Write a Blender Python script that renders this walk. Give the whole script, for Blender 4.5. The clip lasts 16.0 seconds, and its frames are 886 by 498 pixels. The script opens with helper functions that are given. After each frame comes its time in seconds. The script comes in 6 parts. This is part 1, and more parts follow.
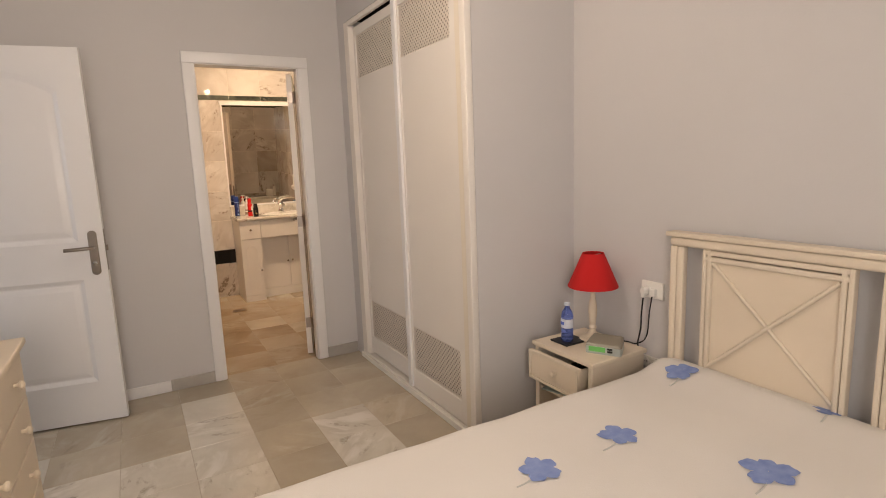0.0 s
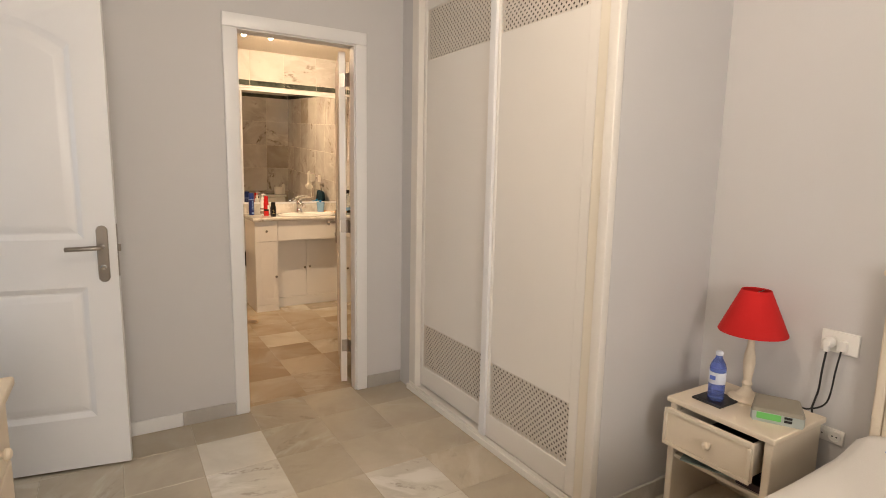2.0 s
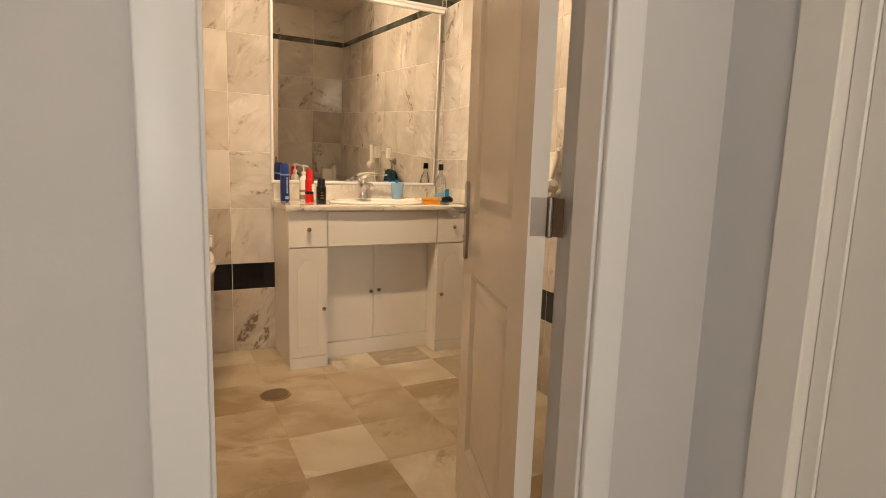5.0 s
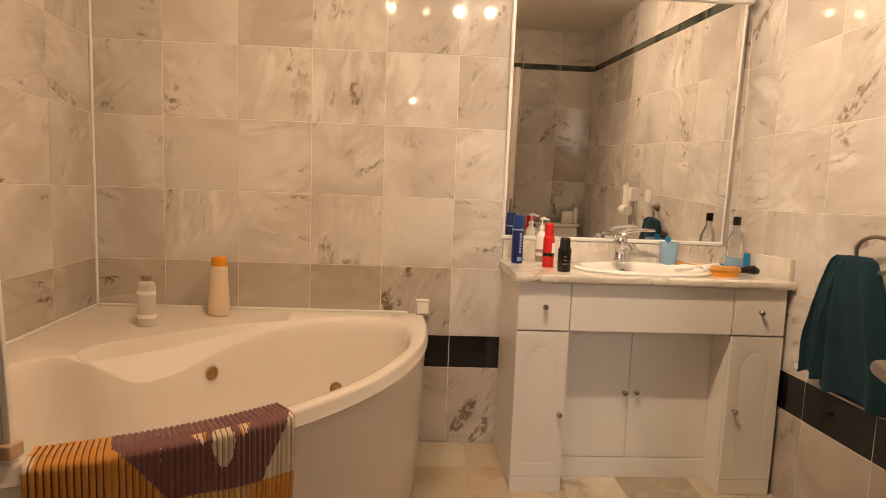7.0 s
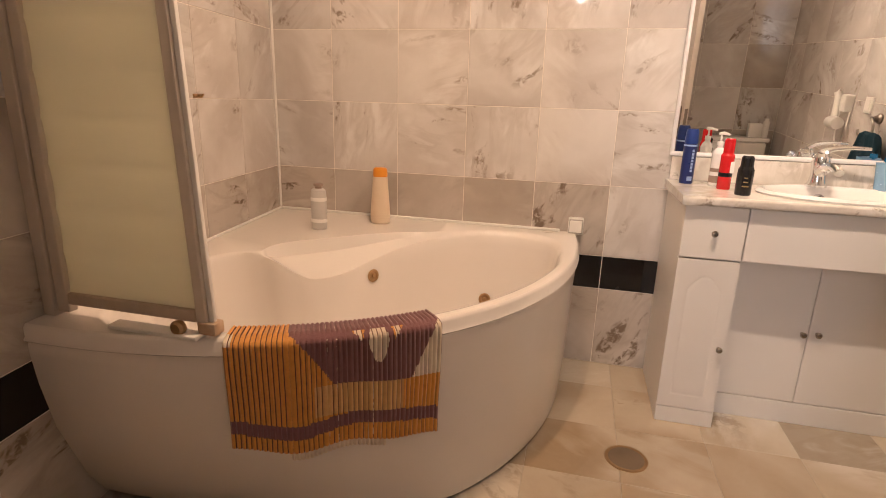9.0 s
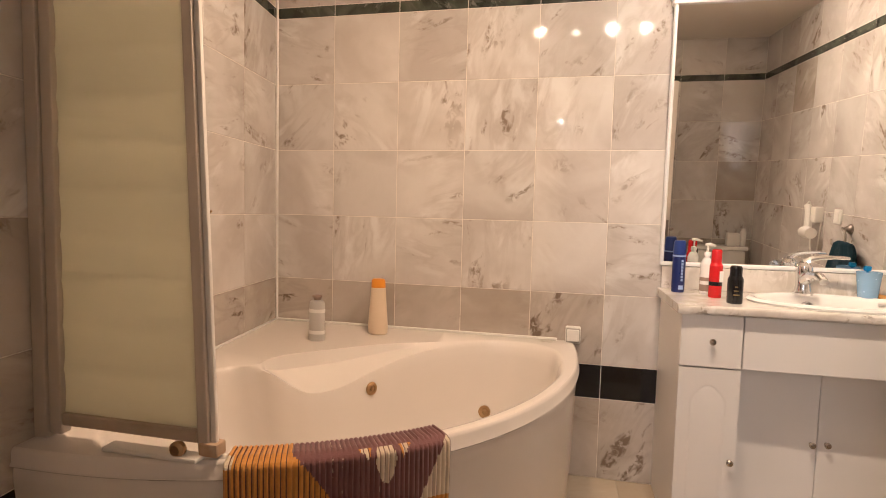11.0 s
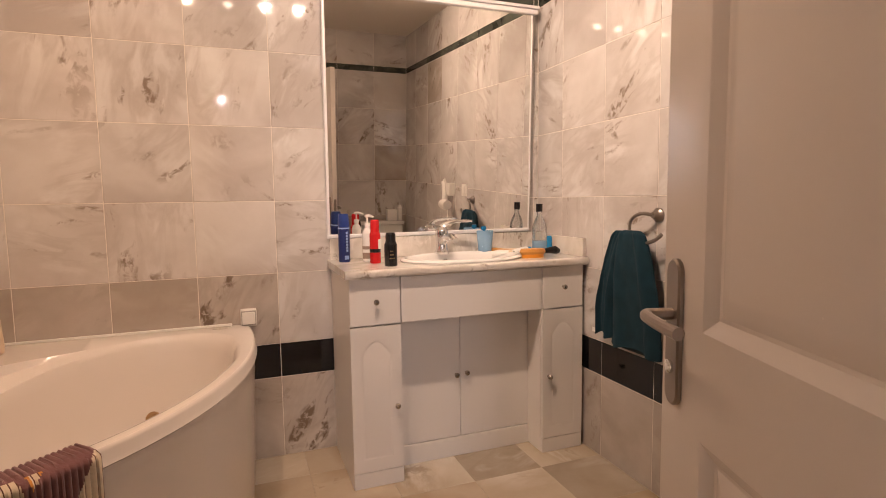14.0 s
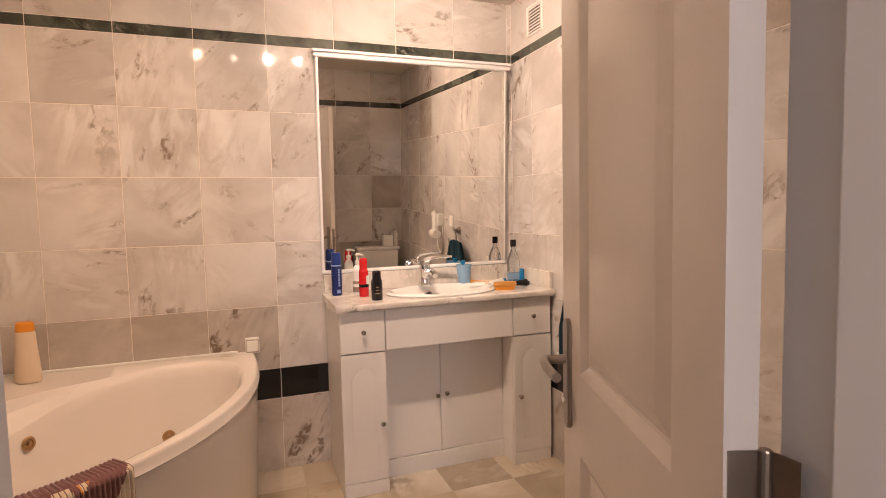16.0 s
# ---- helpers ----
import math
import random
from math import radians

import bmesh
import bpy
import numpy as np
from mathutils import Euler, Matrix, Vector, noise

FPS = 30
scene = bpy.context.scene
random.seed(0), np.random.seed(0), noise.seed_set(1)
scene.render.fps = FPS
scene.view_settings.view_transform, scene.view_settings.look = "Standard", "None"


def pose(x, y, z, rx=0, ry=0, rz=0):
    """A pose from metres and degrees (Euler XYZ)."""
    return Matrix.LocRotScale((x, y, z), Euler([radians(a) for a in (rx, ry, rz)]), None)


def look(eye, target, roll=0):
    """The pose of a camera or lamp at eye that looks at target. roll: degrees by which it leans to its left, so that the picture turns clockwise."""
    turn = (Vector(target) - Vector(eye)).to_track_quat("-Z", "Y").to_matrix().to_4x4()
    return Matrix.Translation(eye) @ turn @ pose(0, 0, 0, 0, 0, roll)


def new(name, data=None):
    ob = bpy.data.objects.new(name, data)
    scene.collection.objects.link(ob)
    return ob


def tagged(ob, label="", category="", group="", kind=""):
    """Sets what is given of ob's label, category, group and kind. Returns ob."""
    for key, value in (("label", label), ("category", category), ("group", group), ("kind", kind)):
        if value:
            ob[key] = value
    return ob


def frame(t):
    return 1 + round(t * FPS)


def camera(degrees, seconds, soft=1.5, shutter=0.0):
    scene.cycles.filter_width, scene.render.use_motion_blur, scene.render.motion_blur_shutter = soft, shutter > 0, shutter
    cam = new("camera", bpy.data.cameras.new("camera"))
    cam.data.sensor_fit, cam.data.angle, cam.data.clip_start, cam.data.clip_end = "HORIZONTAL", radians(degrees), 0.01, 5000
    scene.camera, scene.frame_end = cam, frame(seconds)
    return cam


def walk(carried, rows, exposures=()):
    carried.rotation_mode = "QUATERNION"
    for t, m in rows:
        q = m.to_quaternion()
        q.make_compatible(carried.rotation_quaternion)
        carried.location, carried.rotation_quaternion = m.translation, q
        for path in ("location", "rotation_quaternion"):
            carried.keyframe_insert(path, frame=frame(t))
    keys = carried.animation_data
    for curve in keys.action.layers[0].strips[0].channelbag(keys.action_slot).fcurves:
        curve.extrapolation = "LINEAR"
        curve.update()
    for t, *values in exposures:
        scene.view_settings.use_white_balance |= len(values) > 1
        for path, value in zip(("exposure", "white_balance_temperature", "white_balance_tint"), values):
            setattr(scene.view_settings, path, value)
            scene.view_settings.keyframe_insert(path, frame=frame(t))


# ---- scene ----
cam = camera(78.9, 16.0, soft=1.0)
PATH = [
    (0, (-0.339, -3.603, 1.344), (0.637, -1.887, 1.024), -2.2),
    (0.5, (-0.347, -3.569, 1.34), (0.457, -1.761, 1.05), -1.6),
    (0.65, (-0.388, -3.535, 1.349), (0.432, -1.738, 1.055), -1.2),
    (1, (-0.371, -3.454, 1.328), (0.514, -1.685, 1.033), -0.2),
    (1.5, (-0.464, -3.156, 1.318), (0.555, -1.46, 1.026), 0.8),
    (2, (-0.491, -2.869, 1.309), (0.539, -1.18, 1.02), 1.1),
    (2.5, (-0.462, -2.51, 1.283), (0.568, -0.811, 1.055), 0.9),
    (3, (-0.414, -2.139, 1.199), (0.615, -0.455, 0.875), 1.0),
    (3.2, (-0.387, -2.006, 1.188), (0.658, -0.337, 0.836), 0.6),
    (5.3, (0.107, -0.493, 1.044), (0.926, 1.311, 0.773), 2.5),
    (5.5, (0.143, -0.374, 1.063), (0.903, 1.456, 0.79), 2.7),
    (6, (0.123, -0.111, 1.137), (0.878, 1.724, 0.884), 3.0),
    (6.5, (0.204, 0.034, 1.128), (0.721, 1.958, 0.945), 2.4),
    (7, (0.17, 0.073, 1.14), (0.26, 2.061, 0.941), 2.1),
    (7.5, (0.208, 0.095, 1.193), (-0.048, 2.056, 0.893), 1.8),
    (8, (0.208, 0.102, 1.181), (-0.209, 1.999, 0.706), 1.7),
    (8.2, (0.209, 0.105, 1.172), (-0.247, 1.97, 0.611), 1.7),
    (10.3, (0.133, 0.075, 1.14), (-0.334, 1.992, 0.814), 2.2),
    (10.5, (0.14, 0.069, 1.154), (-0.329, 1.995, 0.887), 1.7),
    (11, (0.136, 0.066, 1.164), (-0.296, 2.013, 1.02), 1.4),
    (11.5, (0.139, 0.065, 1.153), (-0.096, 2.05, 1.08), 0.9),
    (12, (0.155, 0.074, 1.135), (0.267, 2.07, 1.073), -0.0),
    (12.5, (0.176, 0.069, 1.129), (0.636, 2.013, 1.03), -0.4),
    (13, (0.179, 0.064, 1.126), (0.788, 1.963, 0.976), -0.8),
    (13.5, (0.181, 0.063, 1.126), (0.841, 1.943, 0.953), -1.0),
    (14, (0.181, 0.06, 1.124), (0.881, 1.924, 0.939), -0.8),
    (14.5, (0.175, 0.029, 1.14), (0.956, 1.859, 0.936), 0.1),
    (15, (0.163, -0.036, 1.203), (1.101, 1.71, 0.936), 0.1),
    (15.5, (0.186, -0.124, 1.254), (1.081, 1.655, 1.078), -0.8),
    (16, (0.193, -0.246, 1.256), (0.876, 1.628, 1.115), -1.3),
]
EXPOSURES = [
    (0.0, -0.13, 6850, 15), (0.5, -0.36, 7000, 17), (1.0, -0.25, 6900, 15), (1.5, 0.16, 6600, 10), (2.0, 0.13, 6700, 10), (3.2, 0.08, 6700, 10), (5.3, 0.0, 6700, 8), (6.0, -0.05, 6950, 10),
    (7.0, -0.05, 6550, 13), (8.2, 0.2, 6050, 19), (10.5, 0.22, 5600, 15), (11.5, 0.2, 5750, 16), (13.5, -0.1, 5900, 22), (14.5, -0.08, 6000, 24), (15.5, 0.03, 6000, 24), (16.0, 0.04, 5950, 23),
]
walk(cam, [(t, look(eye, target, roll)) for t, eye, target, roll in PATH], EXPOSURES)

# ---- world, sun, large lights ----
world = bpy.data.worlds.new("sky")
scene.world = world
world.use_nodes = True
wn = world.node_tree
sky = wn.nodes.new("ShaderNodeTexSky")
sky.sky_type = "NISHITA"
sky.sun_disc = False
sky.sun_elevation, sky.sun_rotation = radians(50), radians(150)
wn.links.new(sky.outputs[0], wn.nodes["Background"].inputs[0])
wn.nodes["Background"].inputs[1].default_value = 0.1

def lamp(name, kind, energy, colour, m, size=(0.1, 0.1), angle=160):
    data = bpy.data.lights.new(name, kind)
    data.energy, data.color = energy, colour
    if kind == "AREA":
        data.shape, data.size, data.size_y = "RECTANGLE", *size
    elif kind == "SUN":
        data.angle = radians(size[0])
    else:
        data.shadow_soft_size = size[0]
    ob = new(name, data)
    ob.matrix_world = m
    return ob

lamp("sun", "SUN", 2.5, (1.0, 0.95, 0.88), look((2, -12, 12), (0, -4, 0)), (0.5, 0))
# daylight that enters by the bedroom window and the hall window
lamp("bedroom_window_light", "AREA", 34, (1.0, 0.945, 0.87), look((-0.68, -4.79, 1.5), (0.1, 0.0, 1.0)), (0.8, 1.15))
lamp("hall_window_light", "AREA", 12, (0.75, 0.87, 1.0), look((-3.2, -0.4, 1.5), (0.0, -0.7, 0.9)), (1.1, 1.2))
# the bedroom's ceiling light
lamp("bedroom_bulb_light", "POINT", 25, (1.0, 0.84, 0.67), pose(0.02, -2.0, 2.33), (0.05, 0))
# reflector bulbs over the bathroom: one on the bath, one turned to the door, two on the vanity; the first pair are warmer
SPOTS = ((-0.05, (-1.1, 2.0, 0.9)), (0.17, (0.2, 0.35, 0.8)), (0.38, (0.75, 2.12, 1.75)), (0.57, (1.7, 2.12, 1.7)))
BULB_Y, BULB_Z = 1.40, 2.28
for (x, aim), watts, wide, tint in zip(SPOTS, (62.0, 17.0, 40.0, 88.0), (150, 135, 158, 150), ((1.0, 0.65, 0.36), (1.0, 0.65, 0.36), (1.0, 0.74, 0.48), (1.0, 0.74, 0.48))):
    s = lamp("bulb_light", "SPOT", watts, tint, look((x, BULB_Y, BULB_Z), aim), (0.02, 0))
    s.data.spot_size, s.data.spot_blend = radians(wide), 1.0

# ---- materials ----
def material(name, base, rough=0.5, metal=0.0, vary=0.08, scale=6.0, bump=0.0, bump_scale=60.0, stretch=(1, 1, 1),
             second=None, emit=None, coat=0.0, sheen=0.0, transmission=0.0, alpha=1.0, rough_vary=0.06, ior=1.45):
    m = bpy.data.materials.new(name)
    m.use_nodes = True
    nt = m.node_tree
    b = nt.nodes["Principled BSDF"]
    co = nt.nodes.new("ShaderNodeTexCoord")
    mp = nt.nodes.new("ShaderNodeMapping")
    mp.inputs["Scale"].default_value = stretch
    info = nt.nodes.new("ShaderNodeObjectInfo")
    off = nt.nodes.new("ShaderNodeVectorMath")
    off.operation = "MULTIPLY_ADD"
    off.inputs[1].default_value = (37, 53, 71)
    nt.links.new(info.outputs["Random"], off.inputs[0])
    nt.links.new(co.outputs["Object"], off.inputs[2])
    nt.links.new(off.outputs[0], mp.inputs[0])
    big = nt.nodes.new("ShaderNodeTexNoise")
    big.inputs["Scale"].default_value, big.inputs["Detail"].default_value = scale, 4
    fine = nt.nodes.new("ShaderNodeTexNoise")
    fine.inputs["Scale"].default_value, fine.inputs["Detail"].default_value = bump_scale, 3
    for n in (big, fine):
        nt.links.new(mp.outputs[0], n.inputs["Vector"])
    ramp = nt.nodes.new("ShaderNodeMix")
    ramp.data_type = "RGBA"
    dark = second or tuple(c * (1 - vary) for c in base)
    light = base if second else tuple(min(1, c * (1 + vary)) for c in base)
    ramp.inputs[6].default_value, ramp.inputs[7].default_value = (*dark, 1), (*light, 1)
    nt.links.new(big.outputs[0], ramp.inputs[0])
    nt.links.new(ramp.outputs[2], b.inputs["Base Color"])
    rr = nt.nodes.new("ShaderNodeMapRange")
    rr.inputs[3].default_value, rr.inputs[4].default_value = max(0.0, rough - rough_vary), min(1, rough + rough_vary)
    nt.links.new(fine.outputs[0], rr.inputs[0])
    nt.links.new(rr.outputs[0], b.inputs["Roughness"])
    b.inputs["Metallic"].default_value, b.inputs["IOR"].default_value = metal, ior
    b.inputs["Coat Weight"].default_value, b.inputs["Sheen Weight"].default_value = coat, sheen
    b.inputs["Transmission Weight"].default_value = transmission
    b.inputs["Alpha"].default_value = alpha
    if bump:
        bp = nt.nodes.new("ShaderNodeBump")
        bp.inputs["Strength"].default_value, bp.inputs["Distance"].default_value = bump, 0.003
        nt.links.new(fine.outputs[0], bp.inputs["Height"])
        nt.links.new(bp.outputs[0], b.inputs["Normal"])
    if emit:
        b.inputs["Emission Color"].default_value, b.inputs["Emission Strength"].default_value = (*emit[:3], 1), emit[3]
    return m


def marble(name, light, mid, vein, rough=0.05, scale=3.2, tone=0.1, veins=1.0, pale=(0.86, 0.82, 0.77)):
    """Polished stone: soft clouds, broken slanting veins and pale flecks, each piece cut from another part of the block."""
    m = bpy.data.materials.new(name)
    m.use_nodes = True
    nt = m.node_tree
    L, N = nt.links.new, nt.nodes.new
    b = nt.nodes["Principled BSDF"]
    co, info = N("ShaderNodeTexCoord"), N("ShaderNodeObjectInfo")
    off = N("ShaderNodeVectorMath")
    off.operation = "MULTIPLY_ADD"
    off.inputs[1].default_value = (41, 67, 23)
    L(info.outputs["Random"], off.inputs[0])
    L(co.outputs["Object"], off.inputs[2])
    angle = N("ShaderNodeMapRange")
    angle.inputs[3].default_value, angle.inputs[4].default_value = -1.5, 0.9
    mix = N("ShaderNodeMath")
    mix.operation = "FRACT"
    times = N("ShaderNodeMath")
    times.operation = "MULTIPLY"
    times.inputs[1].default_value = 17.3
    L(info.outputs["Random"], times.inputs[0])
    L(times.outputs[0], mix.inputs[0])
    L(mix.outputs[0], angle.inputs[0])
    rot = N("ShaderNodeVectorRotate")
    rot.rotation_type = "Z_AXIS"
    L(off.outputs[0], rot.inputs["Vector"])
    L(angle.outputs[0], rot.inputs["Angle"])
    mp = N("ShaderNodeMapping")
    mp.inputs["Scale"].default_value = (1.0, 2.6, 1.0)
    L(rot.outputs[0], mp.inputs[0])

    def noise_tex(sc, det, warp, vec, rough_=0.55):
        n = N("ShaderNodeTexNoise")
        n.inputs["Scale"].default_value, n.inputs["Detail"].default_value, n.inputs["Distortion"].default_value, n.inputs["Roughness"].default_value = sc, det, warp, rough_
        L(vec.outputs[0], n.inputs["Vector"])
        return n

    def ramp(src, *stops):
        r = N("ShaderNodeValToRGB")
        e = r.color_ramp.elements
        e[0].position, e[0].color = stops[0][0], (*(stops[0][1],) * 3, 1)
        e[1].position, e[1].color = stops[1][0], (*(stops[1][1],) * 3, 1)
        for p, v in stops[2:]:
            e.new(p).color = (v, v, v, 1)
        L(src.outputs[0], r.inputs[0])
        return r

    def product(a, b_, k=1.0):
        q = N("ShaderNodeMath")
        q.operation = "MULTIPLY"
        L(a.outputs[0], q.inputs[0])
        L(b_.outputs[0], q.inputs[1])
        q2 = N("ShaderNodeMath")
        q2.operation = "MULTIPLY"
        q2.inputs[1].default_value = k
        L(q.outputs[0], q2.inputs[0])
        return q2

    def blend(fac, a, colour):
        x = N("ShaderNodeMix")
        x.data_type = "RGBA"
        x.inputs[7].default_value = (*colour, 1)
        L(fac.outputs[0], x.inputs[0])
        L(a, x.inputs[6])
        return x.outputs[2]

    cloud = noise_tex(scale * 0.8, 3, 0.6, rot, 0.5)
    ground = N("ShaderNodeValToRGB")
    ground.color_ramp.elements[0].position, ground.color_ramp.elements[1].position = 0.36, 0.62
    ground.color_ramp.elements[0].color, ground.color_ramp.elements[1].color = (*mid, 1), (*light, 1)
    L(cloud.outputs[0], ground.inputs[0])
    streak = noise_tex(scale * 1.1, 5, 0.55, mp, 0.55)
    band = noise_tex(scale * 0.55, 2, 0.3, off)
    grain = noise_tex(scale * 9, 5, 0.6, rot, 0.6)
    gate = ramp(band, (0.44, 0.0), (0.57, 1.0))
    gate2 = ramp(grain, (0.42, 0.0), (0.54, 1.0))
    soft_vein = product(ramp(streak, (0.42, 0.0), (0.485, 1.0), (0.55, 0.0)), gate, 0.24 * veins)
    smear = noise_tex(scale * 1.5, 4, 0.5, mp, 0.55)
    dash = product(ramp(smear, (0.575, 0.0), (0.655, 1.0)), gate)
    line = product(dash, gate2, 0.95 * veins)
    fleck = product(ramp(streak, (0.54, 0.0), (0.64, 1.0)), ramp(band, (0.40, 0.0), (0.58, 1.0)), 0.55)
    c = blend(soft_vein, ground.outputs[0], tuple((a + v) / 2 for a, v in zip(mid, vein)))
    c = blend(fleck, c, pale)
    c = blend(line, c, vein)
    speck = N("ShaderNodeMix")
    speck.data_type, speck.blend_type = "RGBA", "SOFT_LIGHT"
    speck.inputs[0].default_value = 0.10
    L(c, speck.inputs[6])
    L(grain.outputs[0], speck.inputs[7])
    shade = N("ShaderNodeHueSaturation")
    var = N("ShaderNodeMapRange")
    var.inputs[3].default_value, var.inputs[4].default_value = 1 - tone, 1 + tone * 0.6
    L(info.outputs["Random"], var.inputs[0])
    L(var.outputs[0], shade.inputs["Value"])
    L(speck.outputs[2], shade.inputs["Color"])
    L(shade.outputs[0], b.inputs["Base Color"])
    rr = N("ShaderNodeMapRange")
    rr.inputs[3].default_value, rr.inputs[4].default_value = rough * 0.8, rough * 1.4
    L(grain.outputs[0], rr.inputs[0])
    L(rr.outputs[0], b.inputs["Roughness"])
    bp = N("ShaderNodeBump")
    bp.inputs["Strength"].default_value, bp.inputs["Distance"].default_value = 0.03, 0.002
    L(cloud.outputs[0], bp.inputs["Height"])
    L(bp.outputs[0], b.inputs["Normal"])
    return m


PAINT = material("wall_paint", (0.60, 0.585, 0.585), 0.85, vary=0.03, scale=1.6, bump=0.12, bump_scale=120)
CEIL = material("ceiling_paint", (0.78, 0.77, 0.75), 0.9, vary=0.03, scale=1.5, bump=0.1, bump_scale=90)
BATHCEIL = material("bathroom_ceiling_paint", (0.72, 0.66, 0.58), 0.6, vary=0.04, scale=1.5, bump=0.08, bump_scale=90)
WHITE = material("white_lacquer", (0.80, 0.79, 0.79), 0.32, vary=0.025, scale=3, bump=0.04, bump_scale=50)
# white door lacquer with the bathroom's warm light put into its colour
WARM_WHITE = material("warm_lit_door_lacquer", (0.79, 0.735, 0.68), 0.24, vary=0.03, scale=3, bump=0.04, bump_scale=50)
CREAM = material("cream_limed_wood", (0.72, 0.63, 0.51), 0.48, vary=0.07, scale=5, bump=0.12, bump_scale=26, stretch=(1, 1, 0.15))
CREAMX = material("cream_limed_wood_lengthwise", (0.74, 0.64, 0.51), 0.45, vary=0.07, scale=5, bump=0.12, bump_scale=26, stretch=(0.15, 0.2, 1))
WARDROBE = material("wardrobe_off_white", (0.79, 0.75, 0.70), 0.5, vary=0.03, scale=2.0, bump=0.05, bump_scale=60)
RATTAN = material("off_white_lattice", (0.77, 0.70, 0.62), 0.6, vary=0.1, scale=20, bump=0.2, bump_scale=150)
# near-black that puts the shade of insides into the colour: wardrobe, drawer, vent
INSIDE_SHADE = material("inside_shade_dark", (0.05, 0.04, 0.035), 0.8)
TILE = marble("marble_wall_tile", (0.69, 0.655, 0.625), (0.555, 0.51, 0.475), (0.25, 0.19, 0.14), 0.05, scale=3.4, tone=0.10, veins=0.95, pale=(0.83, 0.82, 0.80))
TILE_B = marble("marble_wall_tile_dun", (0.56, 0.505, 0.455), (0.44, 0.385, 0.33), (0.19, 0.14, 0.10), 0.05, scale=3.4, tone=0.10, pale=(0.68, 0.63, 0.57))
FLOOR_L = marble("marble_floor_pale", (0.70, 0.66, 0.58), (0.60, 0.555, 0.48), (0.34, 0.29, 0.23), 0.16, scale=4.0, tone=0.08, veins=0.8)
FLOOR_D = marble("marble_floor_dun", (0.52, 0.455, 0.36), (0.43, 0.37, 0.285), (0.27, 0.23, 0.18), 0.16, scale=2.6, tone=0.13, veins=0.5, pale=(0.58, 0.54, 0.46))
FLOOR_B = marble("marble_floor_ochre", (0.52, 0.435, 0.325), (0.36, 0.265, 0.165), (0.21, 0.14, 0.08), 0.16, scale=2.6, tone=0.06, veins=0.35, pale=(0.56, 0.48, 0.37))
FLOOR_G = marble("marble_floor_grey", (0.45, 0.385, 0.30), (0.35, 0.285, 0.21), (0.2, 0.15, 0.10), 0.16, scale=2.6, tone=0.06, veins=0.8, pale=(0.62, 0.56, 0.47))
FLOOR_W = marble("marble_floor_cream", (0.62, 0.55, 0.44), (0.49, 0.405, 0.295), (0.24, 0.17, 0.105), 0.16, scale=2.6, tone=0.05, veins=0.6)
COUNTER = marble("marble_counter", (0.76, 0.72, 0.66), (0.60, 0.55, 0.48), (0.33, 0.28, 0.22), 0.06, scale=8, tone=0.02)
BLACK_TILE = marble("black_marble_tile", (0.004, 0.004, 0.005), (0.002, 0.002, 0.003), (0.03, 0.03, 0.03), 0.06, pale=(0.03, 0.03, 0.03))
GREEN_TILE = marble("dark_green_marble_strip", (0.085, 0.095, 0.075), (0.025, 0.03, 0.025), (0.2, 0.2, 0.17), 0.08, scale=9, pale=(0.16, 0.17, 0.14))
GROUT = material("grout", (0.80, 0.745, 0.67), 0.85, vary=0.06, scale=14, bump=0.2, bump_scale=200)
ACRYL = material("white_acrylic", (0.80, 0.75, 0.70), 0.18, vary=0.02, scale=2, coat=0.3)
CERAMIC = material("white_ceramic", (0.82, 0.80, 0.77), 0.08, vary=0.02, scale=3, coat=0.4)
CHROME = material("chrome", (0.80, 0.80, 0.80), 0.10, 1.0, vary=0.02)
STEEL = material("brushed_steel", (0.34, 0.30, 0.265), 0.34, 1.0, vary=0.08, scale=12)
BRONZE = material("aged_bronze", (0.46, 0.30, 0.15), 0.32, 0.9, vary=0.12, scale=30)
RUST = material("rusty_metal", (0.40, 0.22, 0.10), 0.7, 0.2, second=(0.62, 0.52, 0.40), scale=25, bump=0.3)
MIRROR = material("mirror_silver", (0.86, 0.85, 0.82), 0.012, 1.0, vary=0.005, rough_vary=0.004)
ALU = material("white_aluminium", (0.64, 0.57, 0.49), 0.4, 0.15, vary=0.08, scale=8)


